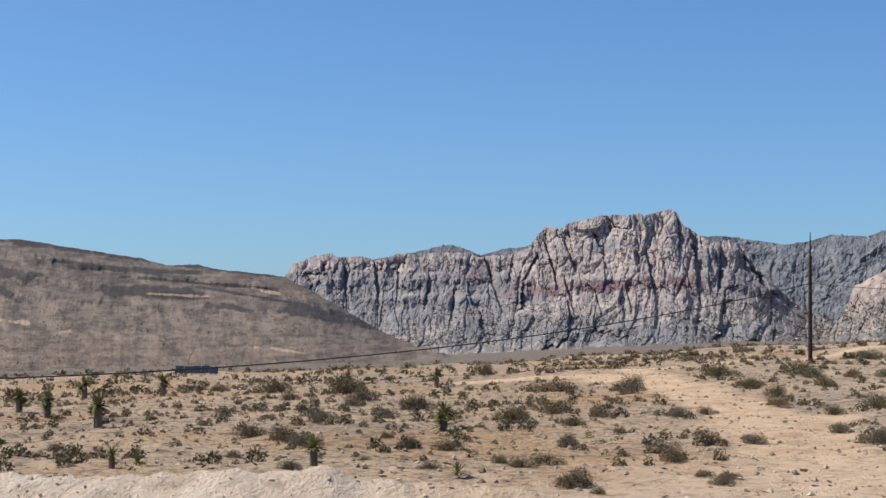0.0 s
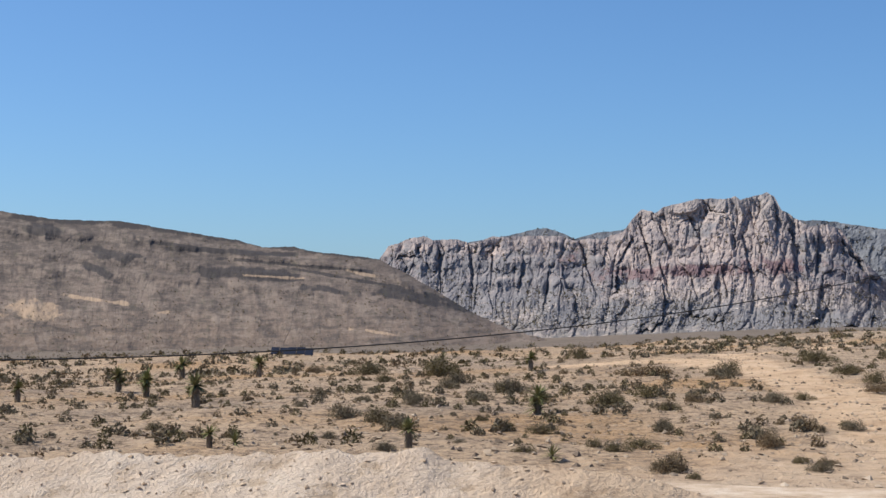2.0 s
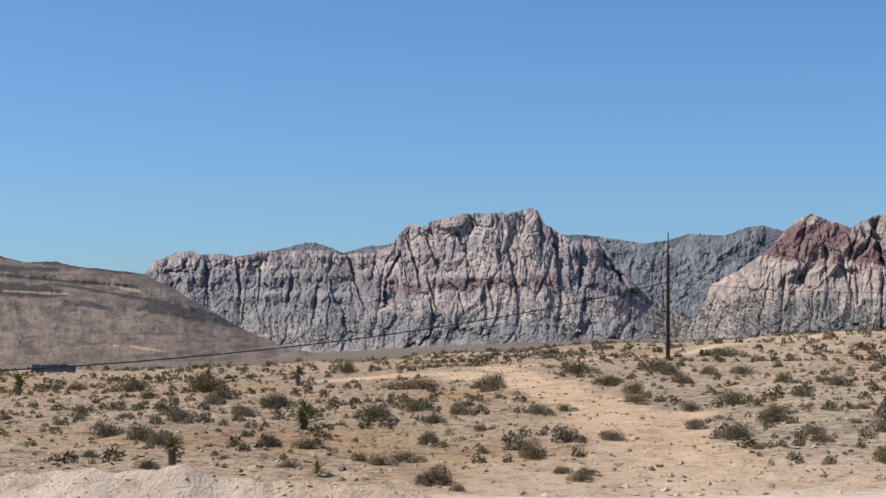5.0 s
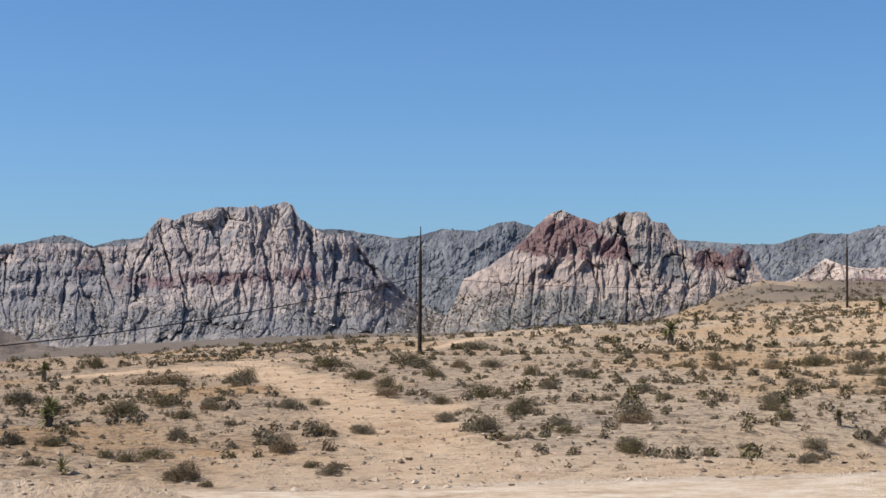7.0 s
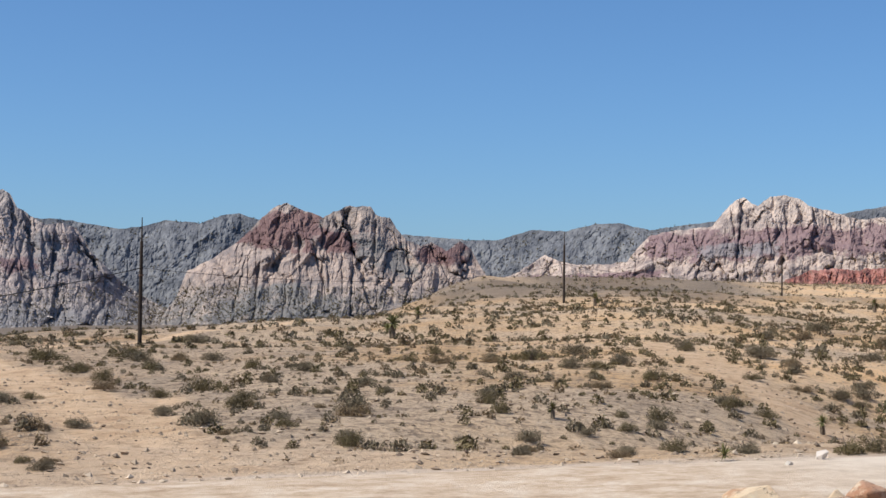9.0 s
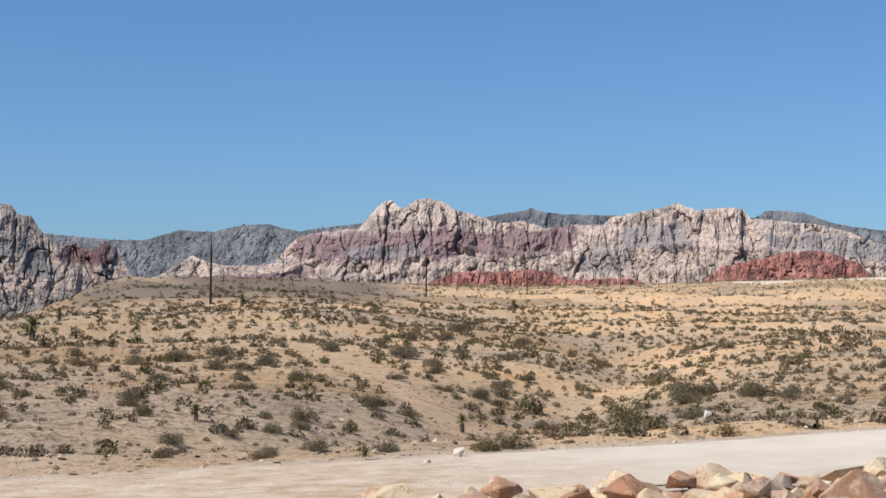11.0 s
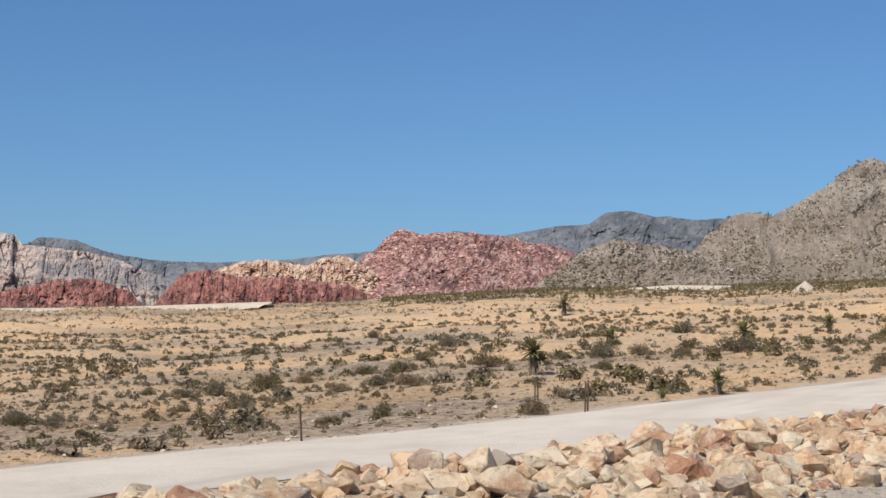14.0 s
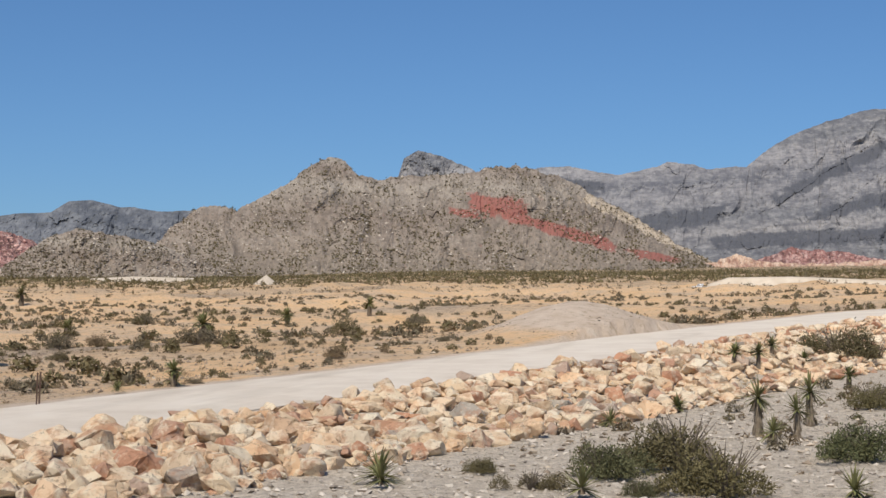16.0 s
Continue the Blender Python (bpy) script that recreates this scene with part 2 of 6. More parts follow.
def rock(name, bands, warp=0.5, scale=0.012, tall=0.35, dark=(0.13, 0.12, 0.12), light=(0.55, 0.5, 0.46), veg=0.0, amount=(0.5, 0.5), bump=12.0, stain_shade=None, vein_shade=None, fine_scale=5.0, source="Position"):
    """Cliff rock: beds of colour by height (attribute 'bed', 0 to 1), streaked and stained; two more attributes mark
    other colours: beds of other rock, dark patches and painted shade.
    """
    m, nt, b = material(name)
    bed = maths(nt, "ADD", attribute(nt, "bed"), maths(nt, "MULTIPLY", maths(nt, "SUBTRACT", grain(nt, scale * 0.4, 5, source=source), 0.5), warp))
    base = ramp(nt, bed, bands)
    patchy = grain(nt, scale * (3.5 if source == "Face" else 2.0), 8, (1, 1, 0.8), rough=0.72, source=source)
    streak = grain(nt, scale, 9, (1, 1, tall), rough=0.72, source=source)
    base = blend(nt, maths(nt, "MULTIPLY", grey(nt, streak, 0.50, 0.38), amount[0]), base, dark)
    patch = grain(nt, scale * 2.1, 9, (1, 1, 0.7), rough=0.75, source=source)
    base = blend(nt, maths(nt, "MULTIPLY", grey(nt, patch, 0.53, 0.64), amount[1]), base, light)
    base = blend(nt, maths(nt, "MULTIPLY", grey(nt, grain(nt, scale * 5, 6, (1, 1, 0.6), rough=0.75, source=source), 0.46, 0.36), amount[0]), base, dark)
    for size in (0.45, 1.0):
        fine = grain(nt, scale * fine_scale * size, 5, (1, 1, tall), rough=0.7, source=source)
        base = blend(nt, maths(nt, "MULTIPLY", grey(nt, fine, 0.48, 0.41), amount[0]), base, dark)
        base = blend(nt, maths(nt, "MULTIPLY", grey(nt, fine, 0.53, 0.60), amount[1]), base, light)
    if stain_shade:
        mask = maths(nt, "ADD", attribute(nt, "stain_shade"), maths(nt, "MULTIPLY", maths(nt, "SUBTRACT", patchy, 0.5), 2.6))
        crumbs = grain(nt, scale * 11, 5, rough=0.75, source=source)
        mask = maths(nt, "ADD", mask, maths(nt, "MULTIPLY", maths(nt, "SUBTRACT", crumbs, 0.5), 0.9))
        base = blend(nt, maths(nt, "MULTIPLY", grey(nt, mask, 0.32, 0.80), 0.85), base, stain_shade)
    if vein_shade:
        mask = maths(nt, "ADD", attribute(nt, "vein_shade"), maths(nt, "MULTIPLY", maths(nt, "SUBTRACT", patchy, 0.5), 2.6))
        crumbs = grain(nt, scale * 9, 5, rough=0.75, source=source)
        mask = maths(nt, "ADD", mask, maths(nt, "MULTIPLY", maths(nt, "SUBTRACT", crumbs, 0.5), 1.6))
        base = blend(nt, maths(nt, "MULTIPLY", grey(nt, mask, 0.5, 1.0), 0.8), base, vein_shade)
    if veg:
        spots = grain(nt, scale * 8, 5, rough=0.75, source=source)
        base = blend(nt, maths(nt, "MULTIPLY", grey(nt, spots, 0.55, 0.62), veg), base, (0.085, 0.08, 0.055))
    nt.links.new(base, b.inputs["Base Color"])
    relief(nt, b, maths(nt, "ADD", streak, maths(nt, "MULTIPLY", patch, 0.7)), 0.9, bump * 0.6)
    return m


def plain(name, lo, hi, scale=3.0, rough=0.9, source="Object", bump=0.0, randomness=0.25):
    m, nt, b = material(name, rough)
    base = ramp(nt, grain(nt, scale, 5, source=source, rough=0.65), [(0.3, lo), (0.7, hi)])
    base = blend(nt, maths(nt, "MULTIPLY", chance(nt), randomness), base, tuple(v * 0.45 for v in lo))
    nt.links.new(base, b.inputs["Base Color"])
    if bump:
        relief(nt, b, grain(nt, scale * 3, 5, source=source), 0.8, bump)
    return m


def foliage(name, a, bcol, c):
    """Leaves: each leaf its own tone, each plant its own cast."""
    m, nt, b = material(name, 0.75)
    base = ramp(nt, island(nt), [(0.0, a), (0.55, bcol), (1.0, c)])
    base = blend(nt, maths(nt, "MULTIPLY", chance(nt), 0.5), base, (0.115, 0.09, 0.055))
    nt.links.new(base, b.inputs["Base Color"])
    return m


M_FLOOR = desert_floor()


# ---- ground: one sheet to the horizon ----
def build_ground():
    az = np.radians(np.concatenate([np.arange(-180, -24, 4.0), np.arange(-24, 100, 0.17), np.arange(100, 181, 4.0)]))
    rr = np.concatenate([[0.05, 3, 6, 9, 12, 15, 17], np.geomspace(19, 60, 190), np.geomspace(60.6, 400, 170), np.geomspace(408, 4700, 70)])
    A, R = np.meshgrid(az, rr)
    x, y = R * np.sin(A), R * np.cos(A)
    z = ground_z(x, y)
    d, way = along(x, y, ROAD)
    b = np.degrees(A)
    wob = (fbm(x * 0.5, y * 0.5, 9) - 0.5) * 2
    pale = track_mask(x, y)
    junction = step(10, 4, np.hypot(x - 9, y - 35) + wob * 3)
    verge = step(11, 5, d + wob * 2) * (d > 0) * step(44, 30, b)
    white = np.maximum(step(5.4, 4.2, np.abs(d) + wob * 0.5), 0.45 * step(0.1, 0.35, berm(x, y)))
    white = np.maximum(white, step(-3.5, -4.5, d) * step(40, 32, b) * (R > 15) * (R < 60))
    white = white * (0.3 + 0.7 * np.maximum(step(10, 17, b), step(1, -4, b)))
    white = np.maximum(white, 0.2 * junction)
    mound = np.exp(-(((x - 104) / 13) ** 2 + ((y - 14) / 7) ** 2)) * (d > 0)
    white = np.maximum(white, 0.95 * step(0.3, 0.55, mound + 0.1 * wob))
    gravel = step(-5, -7.5, d) * step(30, 40, b) * (R < 300)
    scrub = np.maximum(step(350, 900, R) * 0.6, step(700, 950, R) * step(56, 66, b))
    pale = np.maximum(pale, 0.75 * junction)
    pale = np.maximum(pale, 0.85 * (d < -3.5) * (R > 15) * (R < 60) * step(30, 20, b))
    pale = np.maximum(pale, 0.25 * verge)
    pale = np.maximum(pale, 0.85 * step(0.1, 0.35, berm(x, y)))
    pale = np.maximum(pale, np.exp(-(((x - 163) / 7) ** 2 + ((y - 365) / 15) ** 2)))
    me = mesh_from("ground", np.stack([x, y, z], -1).reshape(-1, 3), grid_faces(len(rr), len(az)), M_FLOOR, True,
                   {"pale": pale, "white": white, "gravel": gravel * (1 - white), "scrub": scrub,
                    "plain": np.maximum(step(250, 340, R + wob * 30) * step(24, 17, b), 0.8 * step(215, 275, R + wob * 30) * step(20.5, 23, b) * step(34, 31.5, b)) * (1 - pale),
                    "dun": step(22, 5, b), "sand": np.clip(step(16, 42, b) * 0.85, 0, 1) * step(0.28, 0.52, fbm(x * 0.02 + 5, y * 0.02, 51) + 0.12 * step(55, 75, b))})
    return tagged(new("ground", me), "tan stony desert ground sloping up to the hills", "ground", kind="structure")


# ---- mountains ----
def soft_boxes(AZ, EL, boxes, seed):
    """Mask of beds and of painted shade: rows of bearing from, to, slope at the left, at the right, half the thickness
    (degrees).
    """
    mask = np.zeros(AZ.shape)
    w = (fbm(AZ * 2.5, EL * 4, seed + 70, 5, 0.6) - 0.5) * 1.5
    for a0, a1, e0, e1, half in boxes:
        mid = e0 + (e1 - e0) * np.clip((AZ - a0) / (a1 - a0), 0, 1)
        side = np.minimum(step(a0 - 0.3, a0 + 0.4, AZ + w), step(a1 + 0.3, a1 - 0.4, AZ + w))
        mask = np.maximum(mask, side * step(half * 1.6, half * 0.5, np.abs(EL - mid + w * half)))
    return mask


def facets(u, v, seed):
    """Broken rock: flat tilted plates about one unit wide, and the cracks between them."""
    iu, iv = np.floor(u), np.floor(v)
    best, second = np.full(u.shape, 9.0), np.full(u.shape, 9.0)
    plate = np.zeros(u.shape)
    for i in (-1, 0, 1):
        for j in (-1, 0, 1):
            ci, cj = iu + i, iv + j
            du = u - ci - 0.5 - 0.85 * (hash2(ci, cj, seed) - 0.5)
            dv = v - cj - 0.5 - 0.85 * (hash2(ci, cj, seed + 1) - 0.5)
            d = np.hypot(du, dv)
            tilt = hash2(ci, cj, seed + 2) - 0.5 + 1.7 * du * (hash2(ci, cj, seed + 3) - 0.5) + 1.1 * dv * (hash2(ci, cj, seed + 4) - 0.5)
            near = d < best
            second = np.where(near, best, np.minimum(second, d))
            plate, best = np.where(near, tilt, plate), np.where(near, d, best)
    return plate, np.clip(1 - (second - best) / 0.16, 0, 1)


def massif(name, label, crest, foot, near, far, mat, relief_m, freq, cliffs=1.0, rough=0.05, cell=0.04, rows=110, seed=1, power=1.0, ledges=(), stain_shade=(), vein_shade=(), blocky=0.0, crag=0.4, comb=0.4, cuts=(), broken=0.0, dip=0.0, fine=0.6):
    """A range as relief shaped to fit the camera's view, at shortened distances: crest = (bearing, slope in degrees)
    along the skyline, foot = slope at its base, ledges = slopes (degrees) at which a cliff band stands out, with its
    height."""
    cb, ce = np.array(crest).T
    az = np.arange(cb[0] - 0.25, cb[-1] + 0.25, cell)
    sky_el = np.interp(az, cb, ce) + (fbm(az * 4, az * 0, seed, 5, 0.6) - 0.5) * rough * 2.2
    even = np.convolve(np.pad(np.interp(az, cb, ce), 40, "edge"), np.ones(81) / 81, "valid")
    fall = np.minimum(step(cb[0] - 0.25, cb[0], az), step(cb[-1] + 0.25, cb[-1], az))
    sky_el = foot - 0.5 + (sky_el - foot + 0.5) * fall
    s = np.concatenate([np.linspace(0, 1, rows), [1.0] * 3])
    S, AZ = np.meshgrid(s, az, indexing="ij")
    EL = (foot - 0.6) + (sky_el[None] - foot + 0.6) * S
    wx = AZ * freq + (fbm(AZ * freq * 0.4, EL * freq * 0.25, seed + 3) - 0.5) * 1.5
    wx = wx + EL * freq * 0.9 * (fbm(AZ * 0.35, EL * 0.3, seed + 16) - 0.5) * 2
    wy = EL * freq * cliffs
    patchy = step(0.3, 0.7, fbm(AZ * freq * 0.45, EL * freq * 0.5, seed + 18, 2)) * 1.5
    big = ridged(wx * 0.5, wy * 0.35, seed, 3, 0.5) - 0.5
    mid = ridged(wx * 1.9, wy * 0.55, seed + 7, 5, 0.7) - 0.5
    jag = (fbm(AZ * freq * 5, EL * freq * 5, seed + 15, 3) - 0.5) * 0.5
    crack = (1 - np.abs(2 * vnoise(wx * 2.3 + jag, wy * 0.30, seed + 12) - 1)) ** 12 + 0.7 * (1 - np.abs(2 * vnoise(wx * 5.1 + jag, wy * 1.1, seed + 13) - 1)) ** 10
    small = fbm(AZ * freq * 7, EL * freq * 7 * cliffs, seed + 9, 4, 0.75) - 0.5
    taper = step(0.0, 0.15, S) * (1 - 0.6 * step(0.9, 1.0, S))
    rise = np.clip((EL - foot + 0.6) / np.maximum(even[None] - foot + 0.6, 0.5), 0, 1.4)
    R = near + (far - near) * rise**power - relief_m * (1.7 * big + 0.75 * comb * patchy * mid + fine * small - comb * crag * patchy * crack) * taper
    if blocky:
        cells = vnoise(np.floor(AZ * 26 + 1.2 * vnoise(AZ * 9, EL * 9, seed)), np.floor(EL * 26), seed + 2)
        lumps = vnoise(AZ * 13, EL * 14, seed + 6) + 0.6 * vnoise(AZ * 29, EL * 31, seed + 8) + 0.25 * cells
        R = R - 0.55 * blocky * lumps * step(0.25, 0.6, vnoise(AZ * 3, EL * 4, seed + 11) + 0.2) * taper
    if broken:
        lean = (fbm(AZ * freq * 1.3, EL * freq, seed + 24, 3) - 0.5) * 0.9
        low = step(0.45, 0.2, rise)
        for size, much in ((0.62, 1.15), (1.7, 0.75), (4.3, 0.42), (9.5, 0.22)):
            squash = 0.45 + 0.35 * low
            plate, gap = facets(AZ * freq * size + lean * size * 0.4, EL * freq * size * squash + lean, seed + int(size * 10))
            R = R - relief_m * broken * (much * plate - much * 0.5 * gap) / size**0.35 * taper
    for a0, e0, a1, e1, wide, deep in cuts:
        # a cleft: a wall that faces right and a floor that comes forward again
        u = np.clip((EL - e0) / (e1 - e0), -0.25, 1.25)
        turn = AZ - a0 - (a1 - a0) * u - wide * 0.5 * (fbm(EL * 5, AZ * 0 + a0, seed + 22, 3) - 0.5)
        ends = step(-0.25, 0.1, u) * step(1.25, 0.8, u)
        R = R + deep * ends * step(0, 0.03, turn) * np.clip(1 - turn / wide, 0, 1) * taper
    for el, high, out in ledges:
        wob = (fbm(AZ * 0.9, AZ * 0, seed + 5) - 0.5) * 0.35
        gap = 0.35 + 0.65 * step(0.38, 0.55, fbm(AZ * 1.1, EL * 0.8, seed + int(el * 10)))
        frac = (EL - foot) / np.maximum(even[None] - foot, 0.3)
        R = R - out * gap * step(-high, 0, -(frac - el - wob * 0.2)) * step(el - high * 2.5, el, frac + wob * 0.2)
    Z = EYE + R * np.tan(np.radians(EL))
    n = len(s)
    for k, (back, drop) in enumerate(((0.03, 0.05), (0.10, 0.4), (0.16, 1.2))):
        R[n - 3 + k] = R[n - 4] + far * back
        Z[n - 3 + k] = EYE + R[n - 3 + k] * np.tan(np.radians(np.maximum(sky_el - drop * 1.5, foot - 0.6)))
        EL[n - 3 + k] = sky_el
    A = np.radians(AZ)
    bed = (EL - foot - dip * (AZ - AZ.mean())) / (ce.max() - foot)
    me = mesh_from(name, np.stack([R * np.sin(A), R * np.cos(A), Z], -1).reshape(-1, 3), grid_faces(n, len(az)), mat, False,
                   {"bed": bed, "along": A * near, "up": np.radians(EL) * near, "stain_shade": soft_boxes(AZ, EL, stain_shade, seed), "vein_shade": soft_boxes(AZ, EL, vein_shade, seed + 1)})
    return tagged(new(name, me), label, "mountain")


# skylines: bearing, slope in degrees
LEFT_HILL_SKYLINE = [(-27.0, 3.4), (-22.5, 4.0), (-18.77, 3.75), (-16.85, 3.49), (-16.02, 3.42), (-14.15, 3.41), (-12.26, 3.12), (-10.26, 2.83), (-9.4, 2.61), (-8.34, 2.62), (-7.86, 2.49),
    (-5.73, 2.28), (-5.44, 2.22), (-4.37, 1.69), (-3.31, 1.07), (-2.24, 0.44), (-0.89, -0.17), (0.27, -0.45)]
WILSON_SKYLINE = [(-5.38, 2.28), (-5.1, 2.65), (-4.62, 2.84), (-3.89, 3.06), (-3.56, 2.91), (-2.69, 2.89), (-2.3, 2.77), (-1.63, 3.0), (-0.46, 3.06), (0.89, 3.06),
    (1.24, 2.91), (2.25, 3.0), (2.92, 3.19), (3.21, 3.58), (3.52, 3.94), (3.99, 3.86), (4.34, 4.05), (5.34, 4.32), (6.49, 4.33), (6.68, 4.38),
    (6.87, 4.25), (7.35, 4.43), (7.73, 4.49), (7.98, 4.35), (8.2, 3.96), (8.58, 3.69), (9.14, 3.38), (9.71, 3.43), (10.2, 3.22), (10.67, 2.44),
    (11.15, 1.96), (11.92, 1.28), (12.87, 0.7), (13.44, 0.41)]
RAINBOW_SKYLINE = [(13.06, 0.41), (13.44, 0.89), (13.83, 1.85), (14.6, 2.23), (15.55, 2.89), (16.03, 3.36), (16.7, 4.02), (17.19, 4.2), (17.54, 4.01), (18.41, 3.71),
    (18.75, 3.89), (19.31, 4.11), (20.05, 4.06), (20.23, 3.78), (20.68, 3.71), (20.95, 3.29), (21.29, 2.92), (21.77, 2.72), (22.15, 2.86), (22.62, 2.57),
    (23.09, 2.91), (23.47, 2.66), (23.84, 1.99), (24.21, 1.41)]
BACK_SKYLINE = [(-3.56, 2.62), (-0.95, 3.06), (-0.27, 3.26), (0.31, 3.33), (0.89, 3.14), (1.28, 2.94), (2.05, 3.19), (5.16, 3.42), (7.1, 3.61), (9.72, 3.55),
    (10.58, 3.41), (11.55, 3.25), (12.32, 3.36), (13.08, 3.56), (14.23, 3.48), (14.99, 3.76), (15.56, 3.82), (16.22, 3.61), (21.28, 3.12), (22.25, 3.05),
    (23.41, 2.95), (24.38, 2.95), (25.54, 3.28), (26.7, 3.24), (27.66, 3.48), (28.53, 3.52), (29.58, 3.26), (30.15, 3.36), (31.67, 3.53), (33.77, 3.66),
    (35.71, 3.7), (36.48, 3.86), (37.26, 3.95), (37.55, 4.07), (38.03, 3.91), (38.81, 3.83), (40.55, 3.78), (44.21, 3.43), (45.16, 3.67), (45.45, 3.86),
    (45.74, 3.89), (46.69, 3.8), (47.25, 3.59), (47.82, 3.39), (48.75, 3.24), (49.68, 3.13), (51.16, 3.09)]
BACK2_SKYLINE = [(49.68, 3.04), (51.16, 3.09), (53.97, 3.23), (55.12, 3.38), (56.26, 3.46), (57.77, 3.68), (59.46, 4.2), (61.13, 4.04), (61.38, 4.08), (62.93, 4.35),
    (64.09, 4.43), (64.67, 4.81), (65.45, 4.87), (66.32, 4.65), (66.8, 4.67), (67.57, 4.53), (68.91, 4.6), (70.25, 4.36)]
DOME_SKYLINE = [(24.36, 1.62), (25.09, 1.82), (25.46, 2.1), (26.01, 2.44), (26.57, 2.2), (27.22, 2.09), (28.06, 2.11), (28.82, 2.21), (29.19, 2.69), (29.57, 3.07),
    (30.52, 3.27), (31.66, 3.37), (32.04, 3.85), (32.43, 4.24), (32.72, 4.35), (33.0, 4.14), (33.2, 4.05), (33.58, 4.34), (34.06, 4.4), (34.55, 4.3),
    (34.84, 4.05), (35.51, 3.86), (36.48, 3.57), (37.25, 3.6), (38.03, 3.37), (38.8, 3.46), (39.97, 3.46), (40.35, 3.75), (41.13, 3.84), (42.29, 4.12),
    (42.58, 4.18), (43.15, 3.92), (44.21, 4.01), (44.69, 3.94), (44.97, 3.61), (46.11, 3.54), (47.06, 3.4), (48.0, 3.19), (48.75, 2.9), (49.86, 2.51),
    (51.7, 1.92)]
RED1_SKYLINE = [(33.97, 1.45), (34.35, 1.64), (34.93, 1.87), (36.48, 1.92), (37.64, 1.92), (38.41, 1.82), (38.99, 1.63), (39.76, 1.62), (40.92, 1.66), (41.5, 1.42)]
RED2_SKYLINE = [(43.14, 1.47), (43.42, 1.61), (44.0, 1.99), (44.77, 2.17), (46.1, 2.45), (47.05, 2.54), (47.8, 2.34), (48.55, 2.05), (48.83, 1.76), (49.11, 1.53)]
RED3_SKYLINE = [(49.34, 1.69), (49.73, 2.17), (50.21, 2.74), (51.28, 2.83), (52.04, 2.64), (53.96, 2.58), (54.92, 2.42), (55.87, 2.41), (56.43, 2.02)]
CREAM_SKYLINE = [(50.89, 2.45), (51.47, 2.93), (52.24, 3.12), (53.2, 3.2), (53.97, 3.04), (54.35, 3.0), (54.93, 3.28), (55.69, 3.33), (56.16, 3.17), (56.82, 2.78)]
REDTALUS_SKYLINE = [(55.77, 2.12), (56.26, 3.17), (56.83, 3.64), (57.59, 4.26), (58.28, 4.14), (58.34, 4.09), (59.44, 4.18), (60.99, 4.04), (62.15, 3.81), (63.51, 3.52),
    (63.9, 3.23), (64.86, 2.65)]
FOOT_SKYLINE = [(62.35, 2.45), (62.93, 2.84), (63.51, 3.23), (64.09, 3.62), (64.96, 3.9), (65.83, 3.77), (66.8, 3.61), (67.76, 3.41), (68.71, 3.03)]
LIMESTONE_SKYLINE = [(67.28, 3.1), (67.65, 3.48), (68.02, 3.97), (68.96, 4.65), (69.52, 4.82), (70.29, 4.64), (71.05, 5.07), (71.81, 5.43), (72.58, 6.06), (73.35, 6.49),
    (73.93, 6.37), (74.42, 5.85), (75.1, 5.74), (75.68, 5.86), (76.45, 5.87), (77.42, 5.92), (78.3, 6.02), (78.78, 6.12), (79.17, 6.16), (79.95, 6.22),
    (80.72, 6.02), (81.5, 5.83), (82.46, 5.25), (83.42, 4.77), (84.19, 4.29), (84.95, 3.81), (85.9, 3.23), (86.66, 2.85)]
TURTLE_SKYLINE = [(75.49, 5.52), (75.77, 5.87), (75.96, 6.48), (76.45, 6.76), (77.23, 6.59), (78.3, 6.11), (78.98, 5.73)]
MADRE_SKYLINE = [(79.56, 5.93), (80.53, 6.16), (81.69, 6.22), (82.85, 5.96), (83.42, 5.92), (84.57, 6.17), (84.96, 6.35), (85.91, 6.25), (86.29, 6.09), (87.23, 6.18),
    (87.61, 6.17), (88.18, 6.64), (89.11, 7.19), (90.04, 7.55), (90.97, 7.81), (91.52, 7.98), (92.21, 7.99)]
# clefts in the cliffs: bearing and slope at the top and at the foot, width in degrees, depth in metres
WILSON_CLEFTS = ((7.92, 4.39, 8.03, 2.94, 0.26, 20), (8.23, 4.10, 8.65, 2.64, 0.46, 30), (6.87, 3.04, 7.19, 1.49, 0.23, 20), (5.55, 4.24, 5.67, 3.77, 0.18, 16),
    (6.48, 4.39, 6.56, 4.08, 0.20, 16), (5.11, 3.66, 5.47, 3.00, 0.23, 20), (4.12, 3.42, 4.47, 2.46, 0.26, 20), (3.46, 3.33, 3.85, 1.97, 0.23, 23),
    (3.15, 2.94, 2.69, 2.11, 0.23, 20), (4.16, 2.07, 4.43, 1.07, 0.23, 20), (2.73, 1.92, 2.58, 1.15, 0.77, 26), (9.38, 3.03, 9.30, 1.68, 0.34, 23),
    (9.81, 3.45, 10.96, 1.67, 0.57, 33), (-2.43, 2.92, -2.26, 1.30, 0.23, 20), (-3.44, 2.66, -3.31, 0.91, 0.20, 16), (-0.51, 2.30, -0.67, 1.20, 0.23, 16),
    (1.40, 2.84, 1.89, 1.30, 0.31, 23), (2.38, 3.07, 2.19, 2.07, 0.23, 16), (8.55, 2.64, 8.64, 1.68, 0.36, 16), (0.35, 1.68, 0.17, 0.53, 0.23, 16),
    (-1.56, 2.64, -1.64, 1.30, 0.18, 14), (5.16, 1.68, 5.39, 0.91, 0.20, 15), (6.23, 1.78, 6.40, 1.01, 0.20, 15),)
